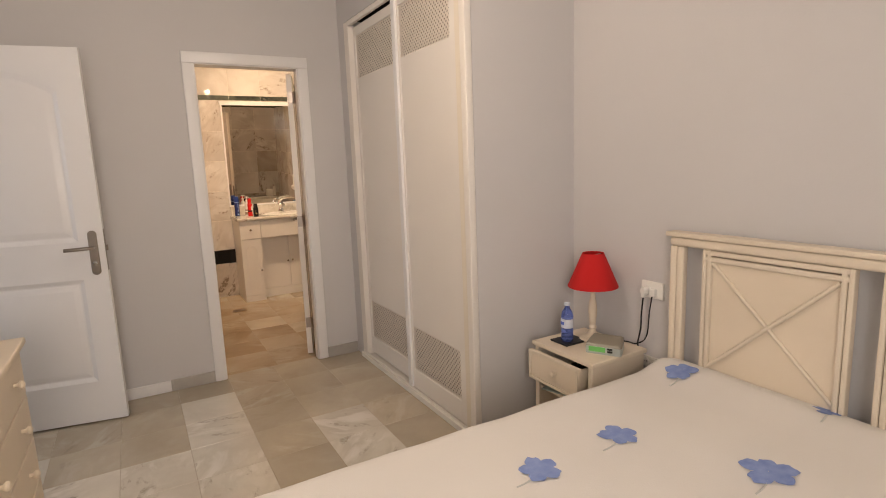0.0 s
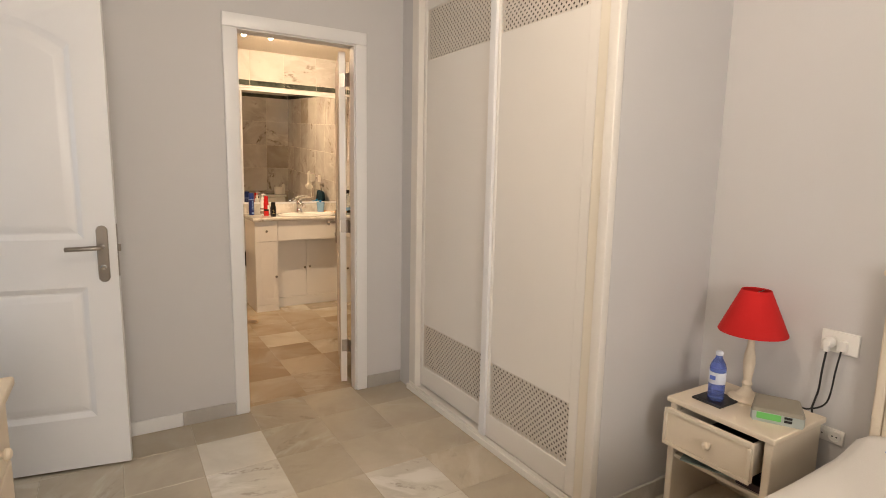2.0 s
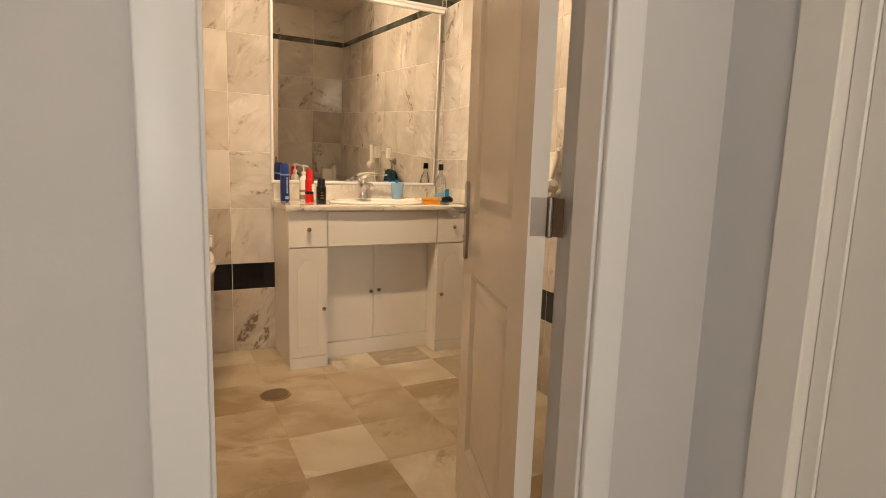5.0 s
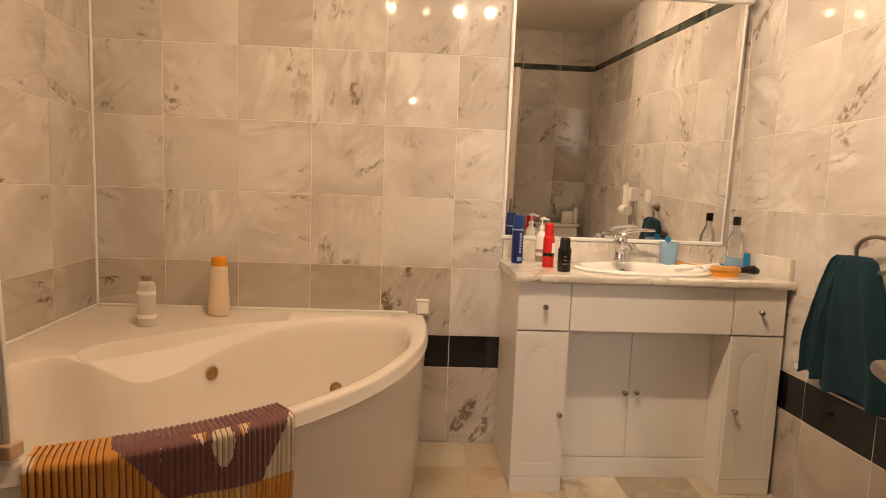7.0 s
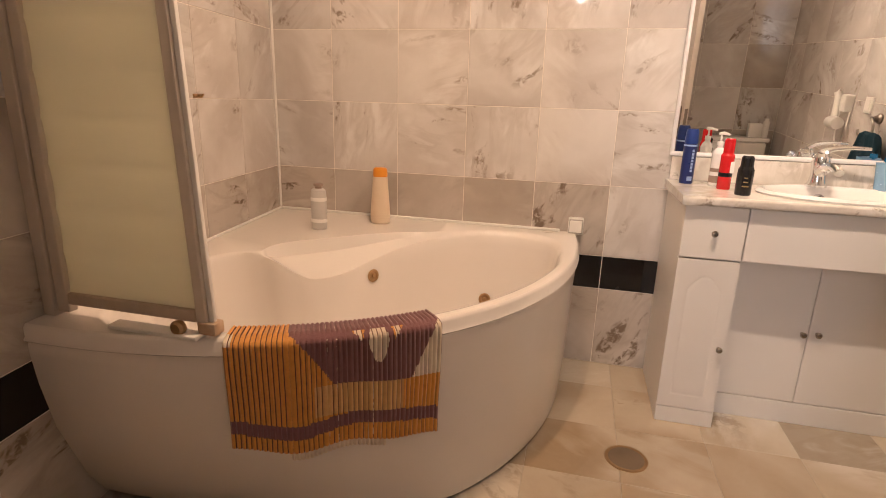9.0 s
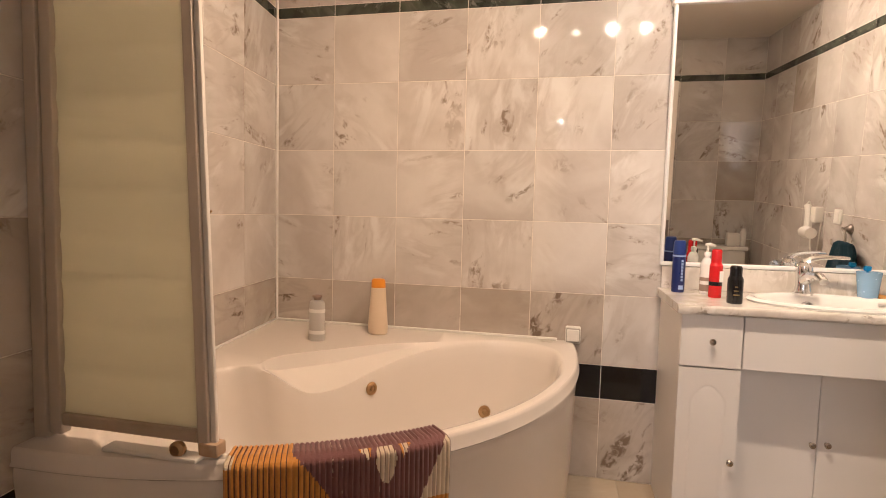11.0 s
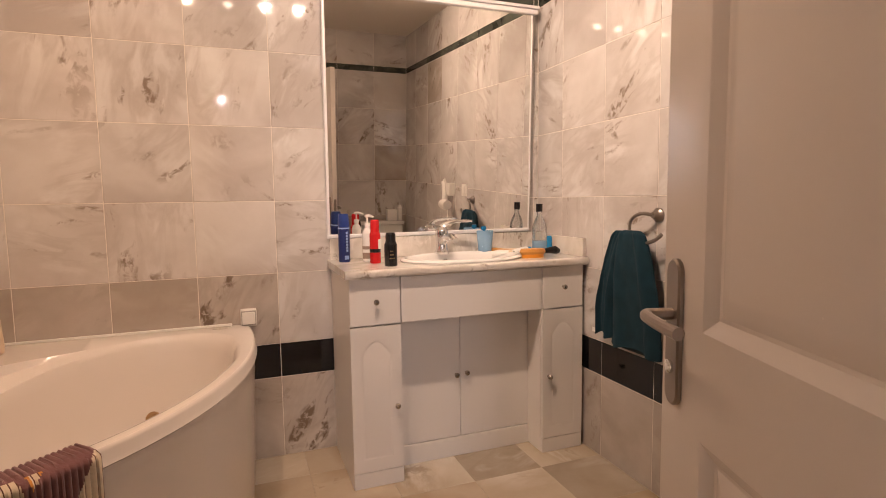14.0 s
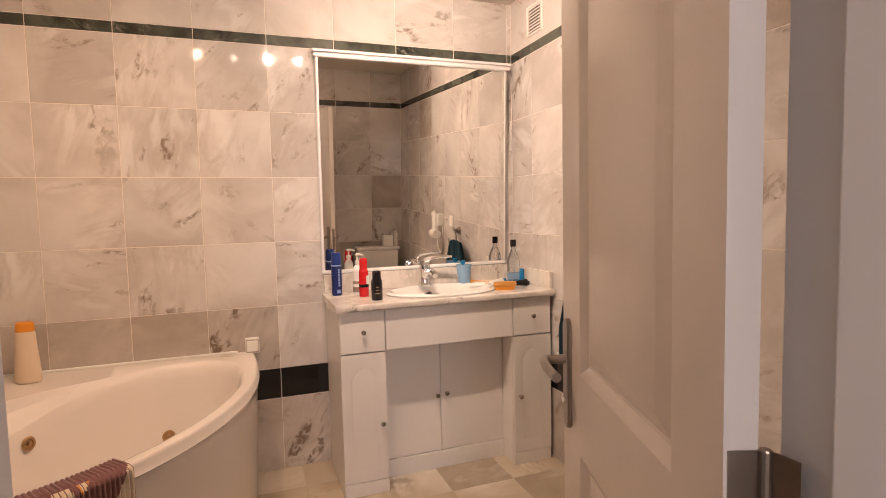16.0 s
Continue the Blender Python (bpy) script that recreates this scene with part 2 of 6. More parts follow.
def frosted(name, colour):
    """Rough plastic glazing that scatters the light from behind, with limescale clouds."""
    m = bpy.data.materials.new(name)
    m.use_nodes = True
    nt = m.node_tree
    L, N = nt.links.new, nt.nodes.new
    out = nt.nodes["Material Output"]
    co, n1, n2, mp = N("ShaderNodeTexCoord"), N("ShaderNodeTexNoise"), N("ShaderNodeTexNoise"), N("ShaderNodeMapping")
    mp.inputs["Scale"].default_value = (0.5, 0.5, 1.6)
    L(co.outputs["Object"], mp.inputs[0])
    for n, sc in ((n1, 3.0), (n2, 60.0)):
        n.inputs["Scale"].default_value, n.inputs["Detail"].default_value = sc, 4
        L(mp.outputs[0], n.inputs["Vector"])
    c = N("ShaderNodeMix")
    c.data_type = "RGBA"
    c.inputs[6].default_value, c.inputs[7].default_value = (*(k * 0.82 for k in colour), 1), (*(min(1, k * 1.08) for k in colour), 1)
    L(n1.outputs[0], c.inputs[0])
    bp = N("ShaderNodeBump")
    bp.inputs["Strength"].default_value, bp.inputs["Distance"].default_value = 0.15, 0.002
    L(n2.outputs[0], bp.inputs["Height"])
    tr, df, gl = N("ShaderNodeBsdfTranslucent"), N("ShaderNodeBsdfDiffuse"), N("ShaderNodeBsdfGlossy")
    gl.inputs["Roughness"].default_value = 0.3
    for x in (tr, df):
        L(c.outputs[2], x.inputs["Color"])
    for x in (tr, df, gl):
        L(bp.outputs[0], x.inputs["Normal"])
    a, b = N("ShaderNodeMixShader"), N("ShaderNodeMixShader")
    a.inputs[0].default_value, b.inputs[0].default_value = 0.38, 0.05
    L(tr.outputs[0], a.inputs[1])
    L(df.outputs[0], a.inputs[2])
    L(a.outputs[0], b.inputs[1])
    L(gl.outputs[0], b.inputs[2])
    L(b.outputs[0], out.inputs[0])
    return m


FROST = frosted("frosted_glazing", (0.86, 0.85, 0.72))

# ---- small builders ----
def box(x0, x1, y0, y1, z0, z1, bev=0.002, seg=1):
    bm = bmesh.new()
    bmesh.ops.create_cube(bm, size=1.0, matrix=Matrix.LocRotScale(((x0 + x1) / 2, (y0 + y1) / 2, (z0 + z1) / 2), None, (x1 - x0, y1 - y0, z1 - z0)))
    if bev:
        bmesh.ops.bevel(bm, geom=list(bm.edges), offset=bev, segments=seg, affect="EDGES", profile=0.5)
    return bm


def joined(*bms):
    out = bmesh.new()
    for bm in bms:
        me = bpy.data.meshes.new("tmp")
        bm.to_mesh(me)
        out.from_mesh(me)
        bpy.data.meshes.remove(me)
        bm.free()
    return out


def moved(bm, m):
    bmesh.ops.transform(bm, matrix=m, verts=list(bm.verts))
    return bm


def rings(loops, close_first=True, close_last=True, cyclic=True):
    """A skin over loops of points of equal count."""
    bm = bmesh.new()
    vs = [[bm.verts.new(p) for p in loop] for loop in loops]
    n = len(loops[0])
    for a, b in zip(vs, vs[1:]):
        for i in range(n if cyclic else n - 1):
            j = (i + 1) % n
            bm.faces.new((a[i], a[j], b[j], b[i]))
    if close_first:
        bm.faces.new(list(reversed(vs[0])))
    if close_last:
        bm.faces.new(vs[-1])
    bmesh.ops.recalc_face_normals(bm, faces=list(bm.faces))
    return bm


def lathe(profile, n=24, sx=1.0, sy=1.0):
    loops = [[(max(r, 1e-4) * math.cos(2 * math.pi * i / n) * sx, max(r, 1e-4) * math.sin(2 * math.pi * i / n) * sy, z) for i in range(n)] for r, z in profile]
    return rings(loops)


def sweep(points, r, n=10, flat=1.0):
    pts = [Vector(p) for p in points]
    loops = []
    side = None
    for i, p in enumerate(pts):
        d = (pts[min(i + 1, len(pts) - 1)] - pts[max(i - 1, 0)]).normalized()
        if side is None:
            side = d.orthogonal().normalized()
        side = (side - d * side.dot(d)).normalized()
        up = d.cross(side)
        rr = r[i] if isinstance(r, (list, tuple)) else r
        loops.append([p + side * math.cos(2 * math.pi * k / n) * rr + up * math.sin(2 * math.pi * k / n) * rr * flat for k in range(n)])
    return rings(loops)


def arc(pts, steps=6):
    """A smooth line through points."""
    pts = [Vector(p) for p in pts]
    out = []
    for i in range(len(pts) - 1):
        p0, p1, p2, p3 = pts[max(i - 1, 0)], pts[i], pts[i + 1], pts[min(i + 2, len(pts) - 1)]
        for s in range(steps):
            t = s / steps
            out.append(0.5 * ((2 * p1) + (p2 - p0) * t + (2 * p0 - 5 * p1 + 4 * p2 - p3) * t * t + (3 * p1 - p0 - 3 * p2 + p3) * t ** 3))
    out.append(pts[-1])
    return out


def mesh_of(name, bm, mats, smooth=None):
    me = bpy.data.meshes.new(name)
    bm.to_mesh(me)
    bm.free()
    for m in mats if isinstance(mats, (list, tuple)) else (mats,):
        me.materials.append(m)
    if smooth is not None:
        for p in me.polygons:
            p.use_smooth = True
        me.set_sharp_from_angle(angle=radians(smooth))
    return me


def part(name, bm, mat, parent, label="", smooth=21, m=None):
    ob = new(name, mesh_of(name, bm, mat, smooth))
    ob.parent = parent
    if m is not None:
        ob.matrix_basis = m
    return tagged(ob, label)


def thing(name, label, category, m=None, group="", kind=""):
    ob = new(name)
    ob.empty_display_size = 0.05
    if m is not None:
        ob.matrix_basis = m
    return tagged(ob, label, category, group, kind)


def solid(name, bm, mat, label, category, m=None, group="", kind="", smooth=35):
    """A thing that is one mesh."""
    ob = new(name, mesh_of(name, bm, mat, smooth))
    if m is not None:
        ob.matrix_basis = m
    return tagged(ob, label, category, group, kind)


def structure(name, bm, mat, label, category):
    return solid(name, bm, mat, label, category, kind="structure", smooth=None)


# ---- the shell: bedroom, hall, bathroom ----
XR, XL, YW, YB = 1.605, -1.235, 2.467, 0.105     # bathroom: right, left and back tiled faces, door side
BX0, BX1, BY0, BY1 = -1.2, 1.577, -4.8, 0.012    # bedroom
OX0, OX1, OZ = 0.066, 0.670, 1.972               # bathroom doorway
CB, CT = 2.5, 2.37                               # ceilings
SLANT = 0.12                                     # the bath's side wall runs out of square


def left_face(y):
    """The tiled face of the slanting wall beside the bath."""
    return XL + SLANT * (YW - y)


def slanted(bm):
    """Leans a plan into the out-of-square corner."""
    for v in bm.verts:
        v.co.x += SLANT * (YW - v.co.y)
    return bm


wall_door = structure("wall_door_side", joined(
    box(-1.36, OX0 - 0.012, BY1, YB - 0.006, 0, CB, 0), box(OX1 + 0.044, 1.73, BY1, YB - 0.006, 0, CB, 0),
    box(OX0 - 0.012, OX1 + 0.044, BY1, YB - 0.006, OZ + 0.012, CB, 0)), PAINT, "pale lilac grey painted plaster wall between bedroom and bathroom", "wall")
structure("wall_bedroom_west", joined(
    box(-1.32, BX0, BY0, -0.87, 0, CB, 0), box(-1.32, BX0, -0.13, BY1, 0, CB, 0), box(-1.32, BX0, -0.87, -0.13, 2.0, CB, 0)),
    PAINT, "pale lilac grey painted wall with the entry opening", "wall")
structure("wall_bedroom_east", box(BX1, 1.73, BY0, BY1, 0, CB, 0), PAINT, "pale lilac grey painted wall behind the bed's headboard", "wall")
structure("wall_bedroom_south", joined(box(-1.32, -1.1, -4.92, BY0, 0, CB, 0), box(-0.26, 1.73, -4.92, BY0, 0, CB, 0), box(-1.1, -0.26, -4.92, BY0, 0, 0.9, 0), box(-1.1, -0.26, -4.92, BY0, 2.1, CB, 0)), PAINT, "plain painted end wall of the bedroom with its window", "wall")
wall_wardrobe = structure("wall_wardrobe_niche", box(0.99, BX1, -1.58, -1.50, 0, CB, 0), PAINT, "pale lilac grey painted side wall of the built-in wardrobe", "wall")
structure("wall_bulkhead", box(0.972, 0.985, -1.58, BY1, 2.255, CB, 0), PAINT, "pale lilac grey painted bulkhead over the wardrobe", "wall")
structure("wall_return", box(0.972, 0.985, -0.11, BY1, 0, 2.255, 0), PAINT, "pale lilac grey narrow wall beside the wardrobe", "wall")
structure("ceiling_bedroom", box(-1.32, 1.73, -4.92, BY1, CB, CB + 0.1, 0), CEIL, "white painted bedroom ceiling", "ceiling")
structure("ceiling_bathroom", box(-1.36, 1.73, BY1 + 0.003, 2.6, CT, CB + 0.1, 0), BATHCEIL, "cream painted bathroom ceiling", "ceiling")
wall_back = structure("wall_bathroom_back", box(-1.36, 1.73, YW + 0.0016, 2.6, 0, CT, 0), GROUT, "marble tiled bathroom wall behind the vanity", "wall")
wall_right = structure("wall_bathroom_right", box(XR + 0.0016, 1.73, YB - 0.006, YW + 0.0016, 0, CT, 0), GROUT, "marble tiled bathroom wall with the towel ring", "wall")
wall_left = structure("wall_bathroom_left", slanted(box(-1.36, XL - 0.0016, YB - 0.006, YW + 0.0016, 0, CT, 0)), GROUT, "marble tiled bathroom wall beside the corner bath", "wall")
wall_bath_door = structure("wall_bathroom_door_side", joined(
    box(left_face(YB), -0.02, YB - 0.006, YB - 0.0016, 0, CT, 0), box(0.79, XR + 0.0016, YB - 0.006, YB - 0.0016, 0, CT, 0), box(-0.02, 0.79, YB - 0.006, YB - 0.0016, 2.05, CT, 0)),
    GROUT, "marble tiled bathroom wall round the doorway", "wall")
floor = structure("floor", box(-3.4, 1.73, -4.92, 2.6, -0.12, -0.0012, 0), material("floor_joint", (0.44, 0.385, 0.30), 0.7, vary=0.1, scale=9), "marble tiled floor of bedroom, hall and bathroom", "floor")
# hall beyond the entry door
structure("wall_hall", joined(
    box(-3.4, -1.36, 0.5, 0.6, 0, CB, 0), box(-3.4, -1.32, -1.7, -1.6, 0, CB, 0), box(-3.4, -3.3, -1.6, -1.0, 0, CB, 0), box(-3.4, -3.3, 0.2, 0.5, 0, CB, 0),
    box(-3.4, -3.3, -1.0, 0.2, 0, 0.8, 0), box(-3.4, -3.3, -1.0, 0.2, 2.1, CB, 0), box(-1.36, -1.32, 0.012, 0.5, 0, CB, 0)),
    PAINT, "pale painted hall walls round a bright window", "wall")
structure("ceiling_hall", box(-3.4, -1.32, -1.7, 0.6, CB, CB + 0.1, 0), CEIL, "white hall ceiling", "ceiling")


def window(name, x0, x1, z0, z1, m):
    w = thing(name, "white framed window with clear panes", "window", m, kind="structure")
    t = 0.05
    part("window_frame", joined(box(x0, x0 + t, -0.04, 0.04, z0, z1), box(x1 - t, x1, -0.04, 0.04, z0, z1), box(x0 + t, x1 - t, -0.04, 0.04, z0, z0 + t),
                                box(x0 + t, x1 - t, -0.04, 0.04, z1 - t, z1), box((x0 + x1) / 2 - t / 2, (x0 + x1) / 2 + t / 2, -0.04, 0.04, z0 + t, z1 - t)), WHITE, w)
    for a, b in ((x0 + t, (x0 + x1) / 2 - t / 2), ((x0 + x1) / 2 + t / 2, x1 - t)):
        part("pane", box(a, b, -0.003, 0.003, z0 + t, z1 - t, 0), GLASS, w).visible_shadow = False


GLASS = material("clear_glass", (0.95, 0.97, 0.97), 0.02, vary=0.01, transmission=1.0, rough_vary=0.01)
window("window_1", -0.42, 0.42, 0.9, 2.1, pose(-0.68, -4.86, 0))
window("window_2", -0.6, 0.6, 0.8, 2.1, pose(-3.35, -0.4, 0, 0, 0, 90))

# door trims (architraves and jambs)
def doorway(name, x0, x1, z, y0, y1, label, m=None, rebate=0.0, lip=0.010):
    """Architraves on both sides and a lining; with a rebate for the leaf on the hinge side (x1)."""
    d = thing(name, label, "door frame", m, kind="structure")
    w = 0.072
    for a, b, r, far in ((y0 - 0.014, y0, 0.0, y0), (y1, y1 + 0.010, rebate, y1 + lip)):
        part("architrave", box(x0 - w, x0 - 0.006, a, b, 0, z + 0.006, 0.005, 3), WHITE, d)
        part("architrave", box(x1 + r + (0.006 if far == y0 else 0.0125), x1 + r + w, a, far, 0, z + 0.006, 0.005, 3), WHITE, d)
        part("architrave", box(x0 - w, x1 + r + w, a, b, z + 0.006, z + w, 0.005, 3), WHITE, d)
    yr = y0 + 0.06
    part("lining", joined(box(x0 - 0.012, x0, y0, y1, 0, z, 0.001), box(x0 - 0.012, x1 + rebate, y0, y1, z, z + 0.012, 0.001)), WHITE, d)
    part("lining", joined(box(x1, x1 + 0.012 + rebate, y0, yr, 0, z, 0.003, 2), box(x1 + rebate, x1 + rebate + 0.012, yr, y1 + (lip if rebate else 0), 0, z, 0.001)), WHITE, d)
    return d


doorway("door_frame_1", OX0, OX1, OZ, BY1, YB + 0.001, "white lacquered frame of the bathroom doorway", rebate=0.026, lip=0.034)
doorway("door_frame_2", -0.735, 0.0, 1.985, 0.0, 0.12, "white lacquered frame of the bedroom's entry", pose(BX0, -0.132, 0, 0, 0, 90))


def outline(x0, x1, z0, z1, rise):
    pts = [(x0, z0), (x1, z0), (x1, z1)]
    if rise:
        n = 14
        for i in range(1, n):
            u = i / n
            pts.append((x1 + (x0 - x1) * u, z1 + rise * math.sin(math.pi * u) ** 0.9))
    pts.append((x0, z1))
    return pts


def leaf(w, h, t, panels, depth=1.0, spread=1.0):
    """A moulded door leaf: x along its width from the hinge, y through it, z up."""
    bm = bmesh.new()
    corner = {}
    for side, y, inward in ((0, 0.0, 1), (1, t, -1)):
        rect = [bm.verts.new((x, y, z)) for x, z in ((0, 0), (w, 0), (w, h), (0, h))]
        corner[side] = rect
        edges = [bm.edges.new((rect[i], rect[(i + 1) % 4])) for i in range(4)]
        for x0, x1, z0, z1, rise in panels:
            prev = None
            for off, dep in ((0, 0), (0.004, 0.002), (0.022, 0.012), (0.028, 0.0125), (0.056, 0.0035), (0.060, 0.003)):
                off, dep = off * spread, dep * depth
                k = 1 - off / 0.3
                loop = [bm.verts.new((x, y + inward * dep, z)) for x, z in outline(x0 + off, x1 - off, z0 + off, z1 - off, rise * k)]
                n = len(loop)
                if prev is None:
                    edges += [bm.edges.new((loop[i], loop[(i + 1) % n])) for i in range(n)]
                else:
                    for i in range(n):
                        bm.faces.new((prev[i], prev[(i + 1) % n], loop[(i + 1) % n], loop[i]))
                prev = loop
            bm.faces.new(prev)
        bmesh.ops.triangle_fill(bm, use_beauty=True, use_dissolve=False, edges=edges)
    a, b = corner[0], corner[1]
    for i in range(4):
        j = (i + 1) % 4
        bm.faces.new((a[i], a[j], b[j], b[i]))
    bmesh.ops.recalc_face_normals(bm, faces=list(bm.faces))
    return bm


def handle_set(door, x, z, y, out, lever_dir, steel=None):
    """Long back plate with a bent lever; out is +1 or -1 along the leaf's thickness."""
    steel = steel or STEEL
    pl, hw, hh, n = [], 0.021, 0.118, 10
    for i in range(n + 1):
        a = math.pi * i / n
        pl.append((hw * math.cos(a), hh - hw + hw * math.sin(a)))
    for i in range(n + 1):
        a = math.pi + math.pi * i / n
        pl.append((hw * math.cos(a), -hh + hw + hw * math.sin(a)))
    loops = [[(x + px * s, y + out * d, z + pz * s2) for px, pz in pl] for s, s2, d in ((1, 1, 0), (1, 1, 0.006), (0.86, 0.975, 0.009))]
    plate = part("handle_plate", rings(loops), steel, door, "brushed steel back plate")
    path = arc([(x, y + out * 0.008, z + 0.03), (x, y + out * 0.04, z + 0.03), (x + lever_dir * 0.012, y + out * 0.055, z + 0.031), (x + lever_dir * 0.06, y + out * 0.06, z + 0.03), (x + lever_dir * 0.12, y + out * 0.056, z + 0.028)], 5)
    part("lever", sweep(path, 0.0095, 12), steel, door, "bent tubular lever")
    part("lock_rose", moved(lathe([(0, 0), (0.011, 0), (0.011, 0.006), (0.006, 0.008), (0, 0.008)], 16), Matrix.Translation((x, y + out * 0.008, z - 0.055)) @ Matrix.Rotation(-out * math.pi / 2, 4, "X")), CHROME, door)


# bathroom door, open inwards
HINGE = material("hinge_steel", (0.34, 0.29, 0.25), 0.35, 1.0, vary=0.15, scale=30)
bath_door = thing("door_1", "white moulded panel bathroom door standing open", "door", pose(0.637, 0.156, 0.008, 0, 0, 90 - 18.3))
part("leaf", leaf(0.635, 1.955, 0.036, ((0.115, 0.512, 0.918, 1.72, 0.085), (0.115, 0.512, 0.20, 0.755, 0))), WARM_WHITE, bath_door, m=pose(0, -0.036, 0))
handle_set(bath_door, 0.59, 0.90, 0.0, 1, -1)
handle_set(bath_door, 0.59, 0.90, -0.036, -1, -1)
for z in (0.23, 0.962, 1.80):
    h = part("hinge", joined(moved(lathe([(0.0055, -0.039), (0.0065, -0.037), (0.0065, 0.037), (0.0055, 0.039)], 12), Matrix.Translation((-0.004, -0.041, z))),
                             box(-0.0022, -0.0002, -0.036, -0.004, z - 0.037, z + 0.037, 0)), HINGE, bath_door, "dark steel butt hinge")
    part("hinge_leaf", moved(box(-0.03, 0.002, -0.0012, 0.0012, z - 0.037, z + 0.037, 0), Matrix.Translation((-0.004, -0.047, 0)) @ Matrix.Rotation(radians(20), 4, "Z")), HINGE, h)
part("latch_plate", box(0.6352, 0.6367, -0.028, -0.008, 0.81, 1.0, 0), STEEL, bath_door)

# entry door, open into the bedroom
entry = thing("door_2", "white moulded panel bedroom door with an arched upper panel, open", "door", pose(-1.178, -0.14, 0.012, 0, 0, -10.3))
part("leaf", leaf(0.692, 1.965, 0.036, ((0.115, 0.577, 0.99, 1.76, 0.085), (0.115, 0.577, 0.225, 0.79, 0))), WHITE, entry)
handle_set(entry, 0.642, 0.928, 0.0, -1, -1)
handle_set(entry, 0.642, 0.928, 0.036, 1, -1)
for z in (0.25, 1.0, 1.78):
    part("hinge", joined(moved(lathe([(0.006, -0.045), (0.0065, -0.045), (0.0065, 0.045), (0.006, 0.045)], 12), Matrix.Translation((-0.006, -0.002, z)))), STEEL, entry, "steel butt hinge")
part("latch_plate", box(0.692, 0.6935, 0.008, 0.028, 0.83, 1.05, 0), STEEL, entry)
part("latch_bolt", box(0.6935, 0.704, 0.011, 0.025, 0.935, 0.965, 0.002), STEEL, entry)

# skirting
SKIRT = marble("marble_skirting", (0.50, 0.47, 0.44), (0.42, 0.39, 0.36), (0.3, 0.27, 0.24), 0.3, tone=0.12)
base = thing("baseboard", "grey marble skirting along the bedroom walls, one length replaced in white", "baseboard", kind="structure")
part("skirting", box(-0.26, OX0 - 0.074, 0.0, BY1, 0, 0.072), SKIRT, base)
part("skirting", box(-0.62, -0.262, 0.0, BY1, 0, 0.068), WHITE, base, "white replacement length")
part("skirting", box(-1.18, -0.622, 0.0, BY1, 0, 0.072), SKIRT, base)
part("skirting", box(OX1 + 0.074, 0.965, 0.0, BY1, 0, 0.075), SKIRT, base)
part("skirting", box(0.992, BX1, -1.592, -1.58, 0, 0.075), SKIRT, base)
part("skirting", box(BX1 - 0.012, BX1, -2.1, -1.595, 0, 0.075), SKIRT, base)

# ---- wardrobe ----
def lattice(y0, y1, z0, z1, x, pitch=0.0265, w=0.0092, t=0.0022):
    """Two layers of slanting slats, cut to the panel."""
    bm = bmesh.new()
    for layer, s in enumerate((1, -1)):
        n = int((y1 - y0 + z1 - z0) / (pitch * 1.0)) + 2
        for i in range(-int((z1 - z0) / pitch) - 1, n):
            c = y0 + i * pitch
            if s == 1:
                ya, za, yb, zb = c, z0, c + (z1 - z0), z1
            else:
                ya, za, yb, zb = c, z1, c + (z1 - z0), z0
            k = (zb - za) / (yb - ya)
            if ya < y0:
                ya, za = y0, za + k * (y0 - ya)
            if yb > y1:
                yb, zb = y1, zb - k * (yb - y1)
            if yb - ya < 0.004:
                continue
            d = Vector((0, yb - ya, zb - za)).normalized()
            nrm = Vector((0, -d.z, d.y)) * w / 2
            xx = x + layer * t
            a, b = Vector((xx, ya, za)), Vector((xx, yb, zb))
            dx = Vector((t, 0, 0))
            v = [bm.verts.new(p) for p in (a - nrm, a + nrm, b + nrm, b - nrm, a - nrm + dx, a + nrm + dx, b + nrm + dx, b - nrm + dx)]
            for f in ((0, 1, 2, 3), (7, 6, 5, 4), (0, 4, 5, 1), (2, 6, 7, 3)):
                bm.faces.new([v[q] for q in f])
    bmesh.ops.recalc_face_normals(bm, faces=list(bm.faces))
    return bm


# dark brown in place of the shade seen through the lattice holes
VENT_SHADE = material("vent_shade_brown", (0.06, 0.038, 0.024), 0.9)
ward = thing("wardrobe", "off-white built-in wardrobe with sliding doors and lattice vents", "wardrobe", pose(0, 0, 0))
XF = 0.966
YELLOWED = material("yellowed_off_white", (0.75, 0.67, 0.53), 0.5, second=(0.77, 0.72, 0.64), scale=1.3, bump=0.05)
part("frame_stile", box(XF - 0.012, 0.99, -1.582, -1.538, 0, 2.26, 0.005, 3), WARDROBE, ward)
part("frame_stile", box(XF - 0.004, 0.99, -1.537, -1.488, 0.03, 2.26, 0.003), YELLOWED, ward, "yellowed flat stile")
part("frame_stile", box(XF, 1.064, -0.185, -0.112, 0, 2.25, 0.003), WARDROBE, ward)
part("frame_head", box(XF, 0.99, -1.488, -0.185, 2.22, 2.25, 0.003), WARDROBE, ward)
part("track", joined(box(XF - 0.016, 1.07, -1.505, -0.11, 0, 0.032, 0.002), box(XF - 0.004, XF + 0.002, -1.5, -0.12, 0.032, 0.048, 0.001), box(1.03, 1.036, -1.5, -0.12, 0.032, 0.048, 0.001)), WARDROBE, ward, "raised bottom rail")
